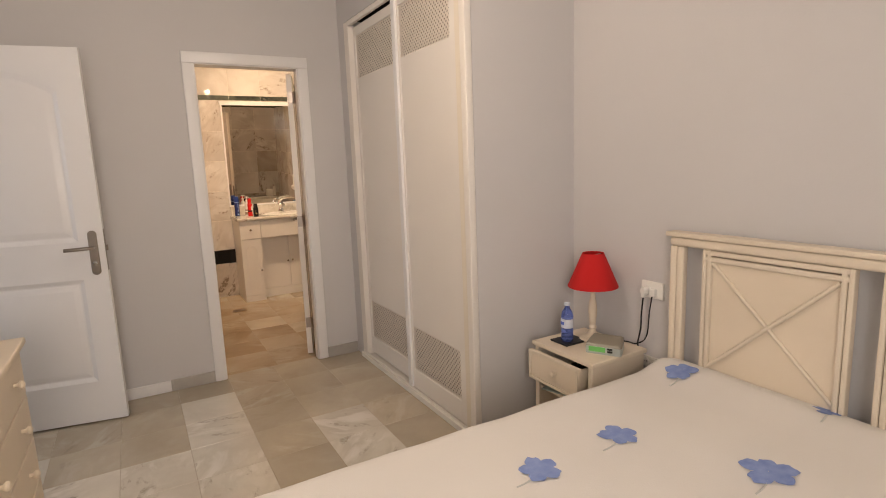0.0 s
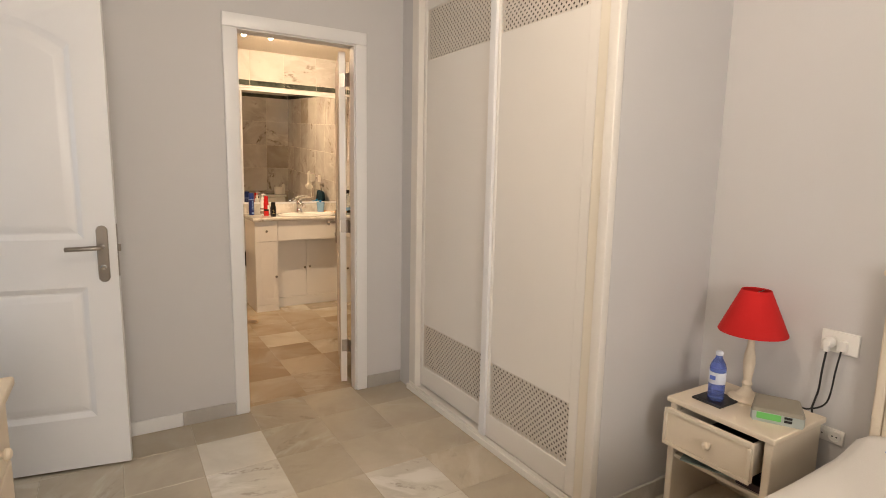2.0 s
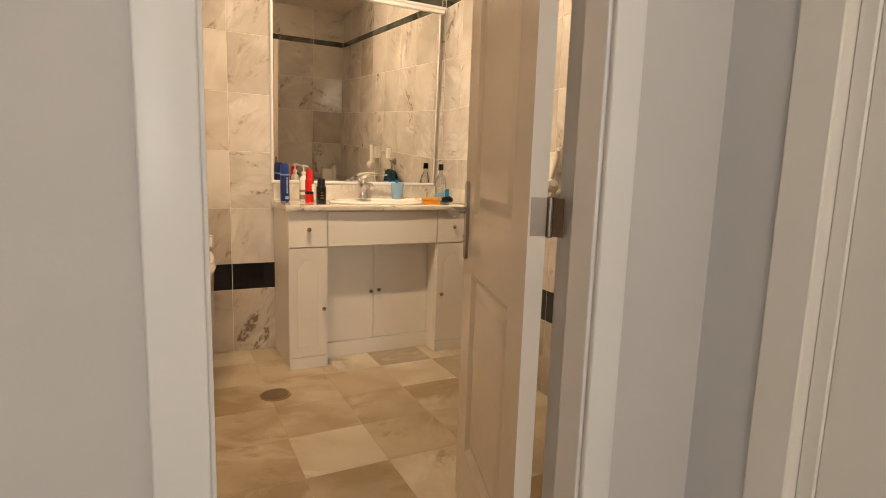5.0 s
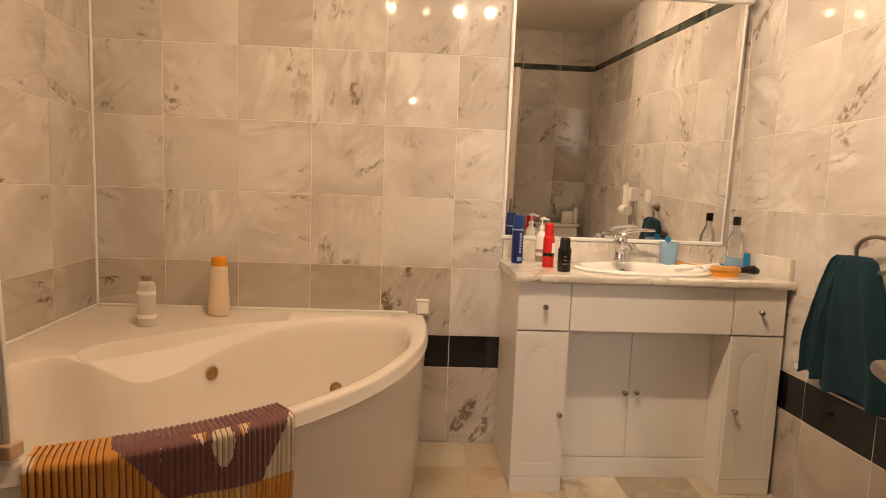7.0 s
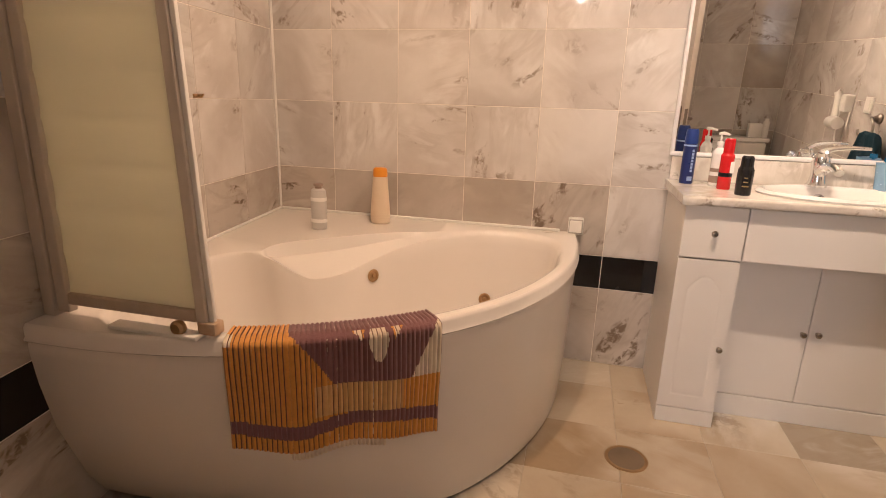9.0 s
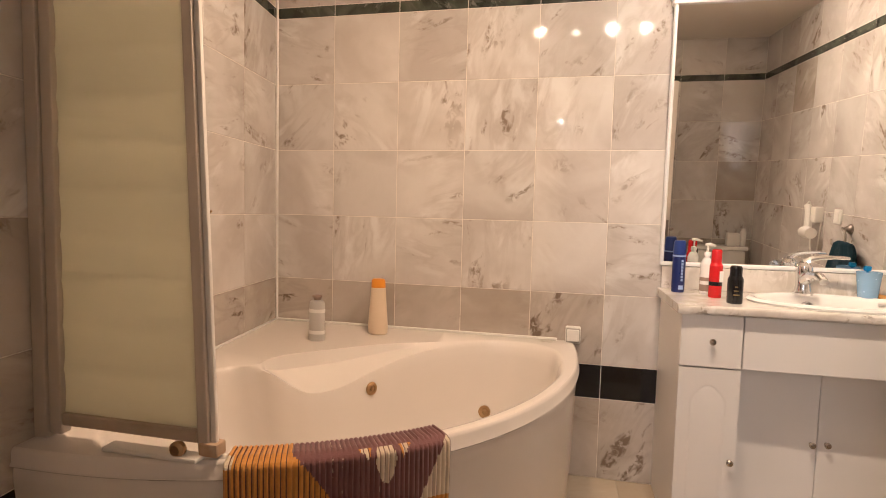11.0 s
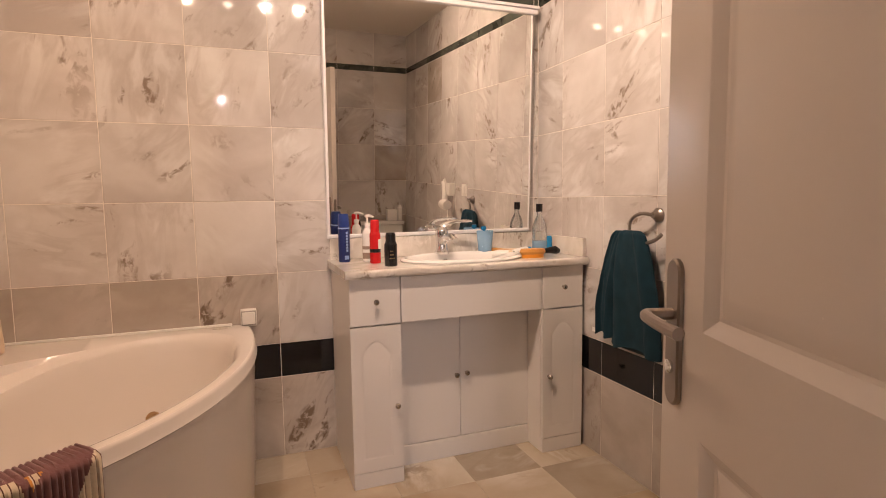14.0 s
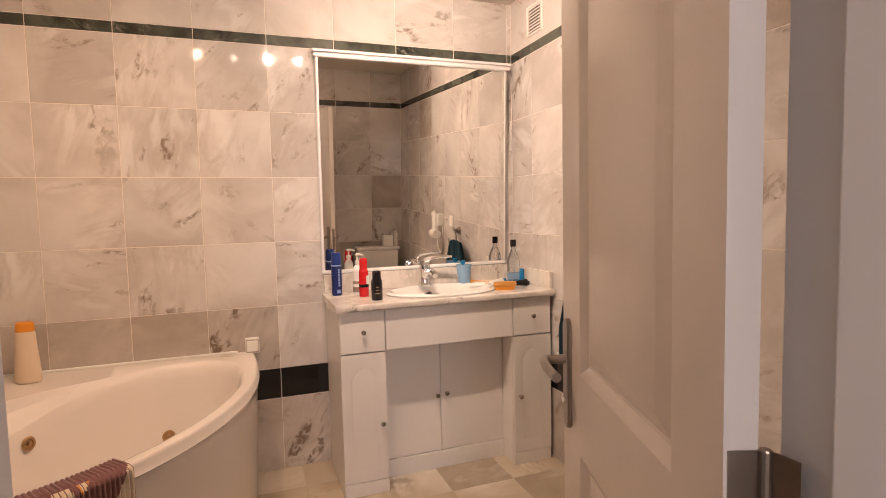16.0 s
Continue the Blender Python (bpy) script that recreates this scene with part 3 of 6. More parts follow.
# the closed wardrobe's shade is painted into its inside
part("carcass", joined(box(1.5, 1.52, -1.5, -0.01, 0.03, 2.25, 0), box(1.08, 1.5, -1.5, -0.01, 0.03, 0.05, 0), box(1.04, 1.5, -1.5, -0.01, 2.25, 2.27, 0), box(1.04, 1.5, -1.5, -1.485, 0.05, 2.25, 0), box(1.04, 1.5, -0.11, -0.01, 0.05, 2.25, 0)), INSIDE_SHADE, ward, "inside coloured dark for its shade")


def sliding_door(y0, y1, x, stile, name):
    """A sliding door from y0 (near the bed) to y1."""
    z0, z1 = 0.05, 2.21
    d = part(name, box(x + 0.004, x + 0.022, y0 + 0.05, y1 - stile, 0.42, 1.895, 0.002), WARDROBE, ward)
    part("stile", box(x, x + 0.03, y1 - stile, y1, z0, z1, 0.003), WARDROBE, d)
    part("stile", box(x, x + 0.03, y0, y0 + 0.05, z0, z1, 0.003), WARDROBE, d)
    part("rail", box(x, x + 0.03, y0 + 0.05, y1 - stile, z0, 0.165, 0.003), WARDROBE, d)
    part("rail", box(x, x + 0.03, y0 + 0.05, y1 - stile, 2.155, z1, 0.003), WARDROBE, d)
    for a, b in ((0.165, 0.42), (1.895, 2.155)):
        part("lattice", lattice(y0 + 0.05, y1 - stile, a, b, x + 0.006), RATTAN, d, "off-white slanting lattice", smooth=None)
        # added sheet that darkens the holes as the unlit inside would
        part("vent_backing", box(x + 0.0225, x + 0.0245, y0 + 0.05, y1 - stile, a, b, 0), VENT_SHADE, d, "added dark sheet for the shade behind the lattice")
    return d


sliding_door(-1.487, -0.862, XF, 0.058, "sliding_door")
sliding_door(-0.91, -0.185, XF + 0.034, 0.03, "sliding_door")
part("pull_strip", box(XF - 0.014, XF + 0.004, -0.905, -0.862, 0.05, 2.21, 0.004, 2), WHITE, ward, "white vertical pull profile")

# ---- bedroom things ----
# bed
bed = thing("bed", "double bed base and mattress on dark feet", "bed", pose(0, 0, 0))
BXA, BXB, BYA, BYB = -0.30, 1.50, -3.60, -2.205
part("mattress", box(BXA + 0.03, BXB, BYA + 0.03, BYB - 0.03, 0.24, 0.475, 0.04, 3), material("mattress_white", (0.75, 0.73, 0.69), 0.9, bump=0.2), bed)
part("base", box(BXA + 0.04, BXB - 0.01, BYA + 0.04, BYB - 0.04, 0.1, 0.24, 0.01), CREAM, bed)
for x in (BXA + 0.1, BXB - 0.1):
    for y in (BYA + 0.1, BYB - 0.1):
        part("foot", moved(lathe([(0.02, 0), (0.028, 0.02), (0.028, 0.1)], 12), Matrix.Translation((x, y, 0))), CREAM, bed)

# bedspread: soft edges, shallow folds
SHEET = material("bedspread_cotton", (0.74, 0.71, 0.67), 0.92, vary=0.03, scale=3, bump=0.25, bump_scale=220, sheen=0.2)
FLOWER = material("printed_blue_petals", (0.33, 0.42, 0.68), 0.92, second=(0.13, 0.20, 0.50), scale=42, bump=0.2, bump_scale=220)
SPRIG = material("printed_grey_stem", (0.56, 0.56, 0.54), 0.92)


def spread_height(x, y):
    z = 0.5 + 0.004 * noise.noise((x * 3, y * 3, 1.7)) + 0.006 * noise.noise((x * 7, y * 5, 4.2)) * 0.6
    z += 0.03 * max(0.0, 1 - abs((x - 1.43) / 0.16)) ** 1.5
    for e in (BYB + 0.0 - y, y - BYA, x - BXA):
        if e < 0.04:
            z -= (0.04 - e) ** 2 / 0.08
    return z


nx, ny = 70, 56
loops = []
for j in range(ny + 1):
    y = BYB + 0.005 + (BYA - 0.01 - BYB) * j / ny
    loops.append([(BXA - 0.005 + (BXB - BXA + 0.02) * i / nx, y, spread_height(BXA + (BXB - BXA) * i / nx, y)) for i in range(nx + 1)])


def hang(edge, out, n=5):
    rows = []
    for k in range(1, n + 1):
        f = k / n
        rows.append([(p[0] + out[0] * (0.012 + 0.02 * f * (0.6 + 0.4 * math.sin(q * 0.9))), p[1] + out[1] * (0.012 + 0.02 * f * (0.6 + 0.4 * math.sin(q * 0.9))), p[2] - 0.02 - 0.27 * f) for q, p in enumerate(edge)])
    return rows


top_edge, low_edge = loops[0], loops[-1]
skin = list(reversed(hang(top_edge, (0, 1)))) + loops + hang(low_edge, (0, -1))
bm = rings(skin, False, False, cyclic=False)
left = [r[0] for r in loops]
bm2 = rings([left] + hang(left, (-1, 0)), False, False, cyclic=False)
spread = thing("bedspread", "white cotton bedspread printed with blue flowers on the bed", "bedspread")
part("cloth", joined(bm, bm2), SHEET, spread, smooth=80)


def flower(x, y, r, turn, n=5, squash=1.0):
    bm = bmesh.new()
    rnd = random.Random(int(1000 * (x + y)))
    for k in range(n):
        a = turn + 2 * math.pi * k / n + rnd.uniform(-0.15, 0.15)
        pts = []
        ln = r * rnd.uniform(0.8, 1.1)
        for i in range(16):
            u = i / 16 * 2 * math.pi
            rad = 0.5 * ln * (1 + 0.13 * math.sin(5 * u + k) + 0.06 * math.sin(9 * u + 2 * k))
            px, py = 0.5 * ln + rad * math.cos(u), 0.31 * ln * math.sin(u) * (1.25 - 0.35 * math.cos(u + math.pi))
            wx, wy = x + (px * math.cos(a) - py * math.sin(a)), y + (px * math.sin(a) + py * math.cos(a)) * squash
            pts.append(bm.verts.new((wx, wy, spread_height(wx, wy) + 0.0030 + 0.0003 * k)))
        bm.faces.new(pts)
    part("printed_flower", bm, FLOWER, spread, "printed blue flower", smooth=None)
    stem = arc([(x, y, 0), (x - r * 0.9, y - r * 0.4, 0), (x - r * 1.7, y - r * 0.5, 0)], 4)
    part("printed_stem", sweep([(p.x, p.y, spread_height(p.x, p.y) + 0.001) for p in stem], 0.0025, 6), SPRIG, spread)


for fx, fy, fr, ft, fs in ((1.39, -2.355, 0.062, 0.4, 0.95), (0.866, -2.535, 0.062, 1.2, 1.0), (0.545, -2.54, 0.06, 0.1, 1.0), (1.5, -2.805, 0.062, 0.9, 0.8), (1.04, -2.88, 0.07, 1.9, 1.0),
                       (0.28, -2.95, 0.075, 0.6, 1.0), (0.72, -3.2, 0.08, 1.5, 1.0), (0.0, -2.72, 0.065, 2.2, 1.0), (1.25, -3.3, 0.07, 0.3, 1.0)):
    flower(fx, fy, fr, ft, 5, fs)

# headboard
hb = thing("headboard", "cream limed wooden headboard with crossed reeds on panels", "headboard", pose(1.52, 0, 0))
HT = 1.03


def rod(y0, z0, y1, z1, r, x=0.0, parent=None, name="reed", mat=None):
    return part(name, sweep([(x, y0, z0), (x, (y0 + y1) / 2, (z0 + z1) / 2), (x, y1, z1)], r, 10), mat or CREAM, parent or hb)


HY0, HY1 = -2.205, -3.74
part("top_rail", joined(box(-0.03, 0.03, HY1 - 0.012, HY0 + 0.014, HT - 0.012, HT + 0.006, 0.004, 2), box(-0.022, 0.022, HY1, HY0, HT - 0.05, HT - 0.012, 0.012, 3)), CREAM, hb)
PANELS = ((-2.378, -2.815), (-2.95, -3.39))
for y in (HY0 - 0.014, HY0 - 0.045, HY1 + 0.014, HY1 + 0.045):
    part("post", box(-0.018, 0.018, y - 0.015, y + 0.015, 0.0, HT - 0.05, 0.01, 3), CREAM, hb)
for y0, y1 in PANELS + ((-3.53, -3.64),):
    for y in (y0 + 0.024, y0 + 0.004, y1 - 0.004, y1 - 0.024):
        part("stile", box(-0.016, 0.016, y - 0.009, y + 0.009, 0.2, HT - 0.05, 0.006, 2), CREAM, hb)
    for z in (HT - 0.062, HT - 0.086):
        part("rail", box(-0.015, 0.015, y1 - 0.03, y0 + 0.03, z - 0.01, z + 0.01, 0.006, 2), CREAM, hb)
    part("panel", box(-0.002, 0.008, y1, y0, 0.3, HT - 0.09, 0), CREAMX, hb)
    if y0 - y1 > 0.2:
        rod(y0 - 0.006, HT - 0.1, y1 + 0.006, 0.53, 0.0075, -0.006)
        rod(y0 - 0.006, 0.53, y1 + 0.006, HT - 0.1, 0.0075, -0.009)
part("lower_rail", box(-0.014, 0.014, HY1 + 0.06, HY0 - 0.06, 0.27, 0.30, 0.004), CREAM, hb)

# bedside table
NX0, NX1, NY0, NY1, NT = 1.222, 1.545, -2.065, -1.70, 0.5
ns = thing("bedside_table", "cream wooden bedside table with its drawer pulled open", "bedside table", pose(0, 0, 0))
part("tabletop", box(NX0 - 0.01, NX1, NY0 - 0.008, NY1 + 0.012, NT - 0.02, NT, 0.005, 2), CREAMX, ns)
part("side_panel", box(NX0 + 0.02, NX1 - 0.004, NY0 + 0.006, NY0 + 0.022, 0.0, NT - 0.02, 0.002), CREAM, ns)
part("side_panel", box(NX0 + 0.02, NX1 - 0.004, NY1 - 0.02, NY1 - 0.004, 0.0, NT - 0.02, 0.002), CREAM, ns)
for y in (NY0 + 0.014, NY1 - 0.012):
    part("leg", box(NX0, NX0 + 0.022, y - 0.013, y + 0.013, 0, NT - 0.02, 0.003), CREAM, ns)
part("back_panel", box(NX1 - 0.012, NX1 - 0.005, NY0 + 0.023, NY1 - 0.021, 0.06, NT - 0.02, 0), CREAM, ns)
part("shelf", box(NX0 + 0.01, NX1 - 0.013, NY0 + 0.023, NY1 - 0.021, 0.27, 0.285, 0.002), CREAMX, ns)
part("shelf", box(NX0 + 0.01, NX1 - 0.013, NY0 + 0.023, NY1 - 0.021, 0.06, 0.075, 0.002), CREAMX, ns)
DX = NX0 - 0.034
dr = part("drawer", box(DX - 0.004, DX + 0.012, NY0 + 0.04, NY1 - 0.006, 0.335, 0.47, 0.003, 2), CREAMX, ns, "open drawer")
FA, FB = NY0 + 0.04, NY1 - 0.006
part("front_frame", joined(box(DX - 0.012, DX - 0.004, FA, FB, 0.457, 0.472, 0.003, 2), box(DX - 0.012, DX - 0.004, FA, FB, 0.333, 0.348, 0.003, 2),
                           box(DX - 0.012, DX - 0.004, FA, FA + 0.014, 0.348, 0.457, 0.003, 2), box(DX - 0.012, DX - 0.004, FB - 0.014, FB, 0.348, 0.457, 0.003, 2)), CREAM, dr, "raised edge moulding")
part("drawer_side", box(DX + 0.012, NX1 - 0.06, NY0 + 0.052, NY0 + 0.064, 0.345, 0.455, 0.001), CREAM, dr)
part("drawer_side", box(DX + 0.012, NX1 - 0.06, NY1 - 0.036, NY1 - 0.024, 0.345, 0.455, 0.001), CREAM, dr)
part("drawer_bottom", box(DX + 0.012, NX1 - 0.06, NY0 + 0.064, NY1 - 0.036, 0.345, 0.353, 0), INSIDE_SHADE, dr)
part("drawer_back", box(NX1 - 0.06, NX1 - 0.05, NY0 + 0.052, NY1 - 0.024, 0.345, 0.455, 0.001), CREAM, dr)
KNOB = [(0.0, 0), (0.007, 0), (0.006, 0.008), (0.008, 0.013), (0.013, 0.017), (0.0145, 0.022), (0.012, 0.028), (0.006, 0.031), (0.0, 0.0315)]
part("knob", moved(lathe(KNOB, 18), Matrix.Translation((DX - 0.004, (NY0 + NY1) / 2, 0.405)) @ Matrix.Rotation(-math.pi / 2, 4, "Y")), CREAMX, dr, "turned wooden knob")
solid("crumpled_cloth", moved(lathe([(0.0, 0), (0.03, 0.0), (0.034, 0.02), (0.02, 0.045), (0.0, 0.05)], 14), Matrix.Translation((DX + 0.06, NY0 + 0.11, 0.354))), SHEET, "crumpled white paper in the open drawer", "paper")
BLACKP = material("black_plastic", (0.015, 0.015, 0.016), 0.4, vary=0.1)
DARKRED = material("dark_cover", (0.06, 0.03, 0.03), 0.5, vary=0.1)
solid("magazine", box(-0.07, 0.07, -0.1, 0.1, 0, 0.006, 0.001), material("printed_cover", (0.35, 0.42, 0.38), 0.4, vary=0.5, scale=30), "folded magazine on the bedside table's shelf", "magazine", pose(1.30, -1.84, 0.2855, 0, 0, 18))
solid("book", joined(box(1.24, 1.38, -2.05, -1.95, 0.286, 0.312, 0.002)), DARKRED, "dark book lying on the bedside table's shelf", "book")
solid("glasses_case", moved(sweep([(0, -0.06, 0), (0, -0.05, 0), (0, 0.05, 0), (0, 0.06, 0)], [0.006, 0.02, 0.02, 0.006], 12, 0.7), Matrix.Translation((1.275, -1.86, 0.3065))), BLACKP, "black spectacle case on the bedside table's shelf", "case")

# bedside lamp
RED = material("red_lampshade_fabric", (0.55, 0.012, 0.012), 0.85, vary=0.12, scale=4, bump=0.2, bump_scale=300)
lampm = thing("table_lamp", "turned pale wooden table lamp with a red cone shade", "lamp", pose(1.44, -1.85, NT))
part("base", lathe([(0, 0), (0.058, 0), (0.06, 0.008), (0.052, 0.016), (0.035, 0.022), (0.022, 0.034), (0.016, 0.045)], 24), CREAMX, lampm)
part("stem", lathe([(0.016, 0.045), (0.014, 0.055), (0.018, 0.062), (0.0135, 0.075), (0.0175, 0.11), (0.0205, 0.14), (0.018, 0.17), (0.0125, 0.2), (0.0115, 0.225), (0.016, 0.231), (0.0165, 0.24), (0.011, 0.245), (0.011, 0.285)], 20), CREAMX, lampm)
shade = []
for r, z in ((0.112, 0.255), (0.113, 0.258), (0.049, 0.408), (0.048, 0.411), (0.0465, 0.409), (0.1105, 0.257)):
    shade.append([(r * math.cos(2 * math.pi * i / 40), r * math.sin(2 * math.pi * i / 40), z) for i in range(40)])
part("shade", rings(shade + [shade[0]], False, False), RED, lampm, "red fabric cone shade", smooth=50)
part("bulb_holder", lathe([(0.012, 0.285), (0.016, 0.29), (0.016, 0.32), (0.006, 0.325)], 14), WHITE, lampm)
part("shade_carrier", joined(sweep([(-0.05, 0, 0.403), (0, 0, 0.4), (0.05, 0, 0.403)], 0.0016, 6), sweep([(0, 0, 0.32), (0, 0, 0.36), (0, 0, 0.4)], 0.002, 6)), STEEL, lampm)

# water bottle on a dark pad
BLUEG = material("blue_clear_plastic", (0.22, 0.32, 0.86), 0.08, vary=0.05, transmission=0.75, ior=1.33)
BLUECAP = material("blue_cap_plastic", (0.10, 0.16, 0.55), 0.4)
LABEL = material("bottle_label_paper", (0.62, 0.66, 0.76), 0.5, vary=0.08)
solid("notepad", box(1.275, 1.405, -1.855, -1.745, NT, NT + 0.008, 0.002), BLACKP, "black notepad under the water bottle", "notepad", pose(0, 0, 0))
wb = thing("water_bottle", "blue plastic water bottle half full, on a black pad", "bottle", pose(1.325, -1.805, NT + 0.008) @ Matrix.Diagonal((0.86, 0.86, 0.84, 1)))
part("body", lathe([(0, 0), (0.026, 0), (0.032, 0.006), (0.032, 0.03), (0.030, 0.035), (0.032, 0.04), (0.032, 0.075), (0.029, 0.08), (0.029, 0.125), (0.032, 0.13), (0.032, 0.145), (0.026, 0.165), (0.014, 0.185), (0.0125, 0.2), (0.0, 0.2)], 24), BLUEG, wb)
part("label", lathe([(0.0322, 0.076), (0.0326, 0.078), (0.0326, 0.124), (0.0322, 0.126)], 24), LABEL, wb, "pale printed paper label")
part("label_print", box(-0.0345, -0.0325, -0.012, 0.012, 0.095, 0.112, 0), BLUECAP, wb)
part("cap", lathe([(0, 0.198), (0.0145, 0.198), (0.0145, 0.212), (0.012, 0.214), (0, 0.214)], 18), LABEL, wb, "pale screw cap")

# clock radio
GREYP = material("grey_green_plastic", (0.42, 0.46, 0.44), 0.35, vary=0.06)
LCD = material("green_display", (0.10, 0.30, 0.08), 0.3, emit=(0.15, 0.55, 0.12, 0.25))
ck = thing("clock_radio", "grey clock radio with a green display on the bedside table", "clock", pose(1.37, -1.995, NT, 0, 0, -61) @ Matrix.Diagonal((0.86, 0.9, 1, 1)))
CLOCKTOP = material("brown_grey_plastic", (0.26, 0.235, 0.19), 0.38, vary=0.08)
part("body", rings([[(x * s, y * s2, z) for x, y in ((-0.085, -0.05), (0.085, -0.05), (0.09, -0.03), (0.078, 0.06), (-0.078, 0.06), (-0.09, -0.03))] for z, s, s2 in ((0, 0.97, 0.97), (0.006, 1, 1), (0.034, 1, 1))]), GREYP, ck)
part("top_cover", rings([[(x * s, y * s2 + dy, z + (0.016 if y > 0 and z > 0.04 else 0)) for x, y in ((-0.085, -0.05), (0.085, -0.05), (0.09, -0.03), (0.078, 0.06), (-0.078, 0.06), (-0.09, -0.03))] for z, s, s2, dy in ((0.034, 1.0, 1.0, 0), (0.043, 0.97, 0.9, 0.003), (0.048, 0.86, 0.72, 0.006))]), CLOCKTOP, ck, "brown-grey domed top")
part("display", box(-0.07, 0.012, -0.0525, -0.0495, 0.011, 0.033, 0.001), LCD, ck, "green liquid crystal display")
part("button", box(0.022, 0.048, -0.053, -0.0495, 0.024, 0.032, 0.001), BLACKP, ck)
part("button", box(0.022, 0.048, -0.053, -0.0495, 0.012, 0.02, 0.001), BLACKP, ck)

# sockets and cables behind the bedside table
PLAST = material("white_plastic", (0.82, 0.80, 0.76), 0.35, vary=0.02)


def socket(name, y, z, w, h, label, holes, x=BX1, out=-1):
    s = thing(name, label, "socket", pose(x, y, z))
    part("plate", box(out * 0.011 if out < 0 else 0, 0 if out < 0 else 0.011, -w / 2, w / 2, -h / 2, h / 2, 0.003, 2), PLAST, s)
    for hy in holes:
        part("insert", moved(lathe([(0.0, 0), (0.019, 0), (0.019, 0.004), (0.016, 0.0045), (0.015, 0.001), (0.0, 0.001)], 18), Matrix.Translation((out * 0.011, hy, 0)) @ Matrix.Rotation(out * math.pi / 2, 4, "Y")), PLAST, s)
        for d in (-0.0065, 0.0065):
            part("hole", moved(lathe([(0.0, 0), (0.0026, 0), (0.0026, 0.0008), (0, 0.0008)], 8), Matrix.Translation((out * 0.0122, hy + d, 0)) @ Matrix.Rotation(out * math.pi / 2, 4, "Y")), BLACKP, s)
    return s


socket("wall_socket", -2.072, 0.76, 0.112, 0.074, "white double wall socket with two plugs in it", (0.02,))
socket("wall_socket", -2.07, 0.432, 0.098, 0.05, "white low wall socket beside the headboard", (-0.022, 0.022))
plug = thing("plug", "white plug in the wall socket with a black cable", "plug", pose(BX1 - 0.011, -2.045, 0.755))
part("body", joined(moved(lathe([(0, 0), (0.019, 0), (0.019, 0.012), (0.012, 0.03), (0, 0.031)], 16), Matrix.Rotation(-math.pi / 2, 4, "Y")), box(-0.03, -0.014, -0.008, 0.008, -0.03, 0, 0.004, 2)), PLAST, plug)
part("cable", sweep(arc([(-0.022, 0, -0.03), (-0.026, 0.004, -0.10), (-0.024, 0.008, -0.17), (-0.026, 0.02, -0.235), (-0.027, 0.018, -0.252), (-0.016, 0.0, -0.40), (-0.02, 0.01, -0.62), (-0.03, 0.03, -0.745)], 6), 0.0035, 8), BLACKP, plug, "black cable")
plug2 = thing("plug", "pale second plug with its cable beside the first", "plug", pose(BX1 - 0.011, -2.085, 0.752))
part("body", box(-0.018, 0, -0.014, 0.014, -0.018, 0.018, 0.004, 2), PLAST, plug2)
part("cable", sweep(arc([(-0.014, 0, -0.016), (-0.02, 0.006, -0.08), (-0.02, 0.02, -0.2), (-0.022, 0.07, -0.245), (-0.03, 0.11, -0.2465), (-0.04, 0.13, -0.247)], 6), 0.003, 8), BLACKP, plug2, "black cable over the tabletop's edge")

# chest of drawers
cd = thing("chest_of_drawers", "cream wooden chest of four drawers with round knobs", "chest of drawers", pose(0, 0, 0))
CX0, CX1, CY0, CY1 = -1.19, -0.76, -2.02, -1.20
part("top", box(CX0, CX1 + 0.022, CY0 - 0.018, CY1 + 0.018, 0.745, 0.77, 0.007, 3), CREAMX, cd)
part("carcass", joined(box(CX0, CX1, CY0, CY0 + 0.02, 0.0, 0.745, 0.003), box(CX0, CX1, CY1 - 0.02, CY1, 0.0, 0.745, 0.003), box(CX0, CX0 + 0.01, CY0 + 0.02, CY1 - 0.02, 0.05, 0.745, 0), box(CX0 + 0.01, CX1 - 0.004, CY0 + 0.02, CY1 - 0.02, 0.02, 0.075, 0)), CREAM, cd)
for k in range(4):
    z0 = 0.085 + k * 0.163
    dw = part("drawer", box(CX1 - 0.016, CX1 + 0.006, CY0 + 0.024, CY1 - 0.024, z0, z0 + 0.154, 0.004, 2), CREAM, cd)
    for y in (CY0 + 0.235, CY1 - 0.2):
        part("knob", moved(lathe(KNOB, 18), Matrix.Translation((CX1 + 0.006, y, z0 + 0.085)) @ Matrix.Rotation(math.pi / 2, 4, "Y")), CREAMX, dw, "turned wooden knob")

# dark cabinet in the hall
hc = thing("cabinet", "black low cabinet standing in the hall", "cabinet", pose(-2.2, 0.28, 0))
part("body", box(-0.5, 0.5, -0.2, 0.2, 0.35, 0.95, 0.006), BLACKP, hc)
for x in (-0.45, 0.45):
    part("leg", box(x - 0.02, x + 0.02, -0.18, 0.18, 0, 0.35, 0.003), BLACKP, hc)

# ceiling light of the bedroom
cl = thing("ceiling_light", "bare lit bulb in a white ceiling rose", "ceiling light", pose(0.02, -2.0, CB))
part("rose", lathe([(0, 0), (0.05, 0), (0.045, -0.02), (0.012, -0.03), (0, -0.03)], 20), WHITE, cl)
part("bulb_holder", lathe([(0.012, -0.03), (0.018, -0.04), (0.018, -0.1), (0.01, -0.11)], 16), WHITE, cl)
lit = part("bulb", lathe([(0, -0.105), (0.014, -0.108), (0.028, -0.14), (0.032, -0.165), (0.024, -0.19), (0.008, -0.2), (0, -0.2)], 18), material("lit_room_bulb", (1, 0.93, 0.82), 0.3, emit=(1.0, 0.86, 0.66, 14.0)), cl, "glowing bulb")
lit.visible_shadow = False

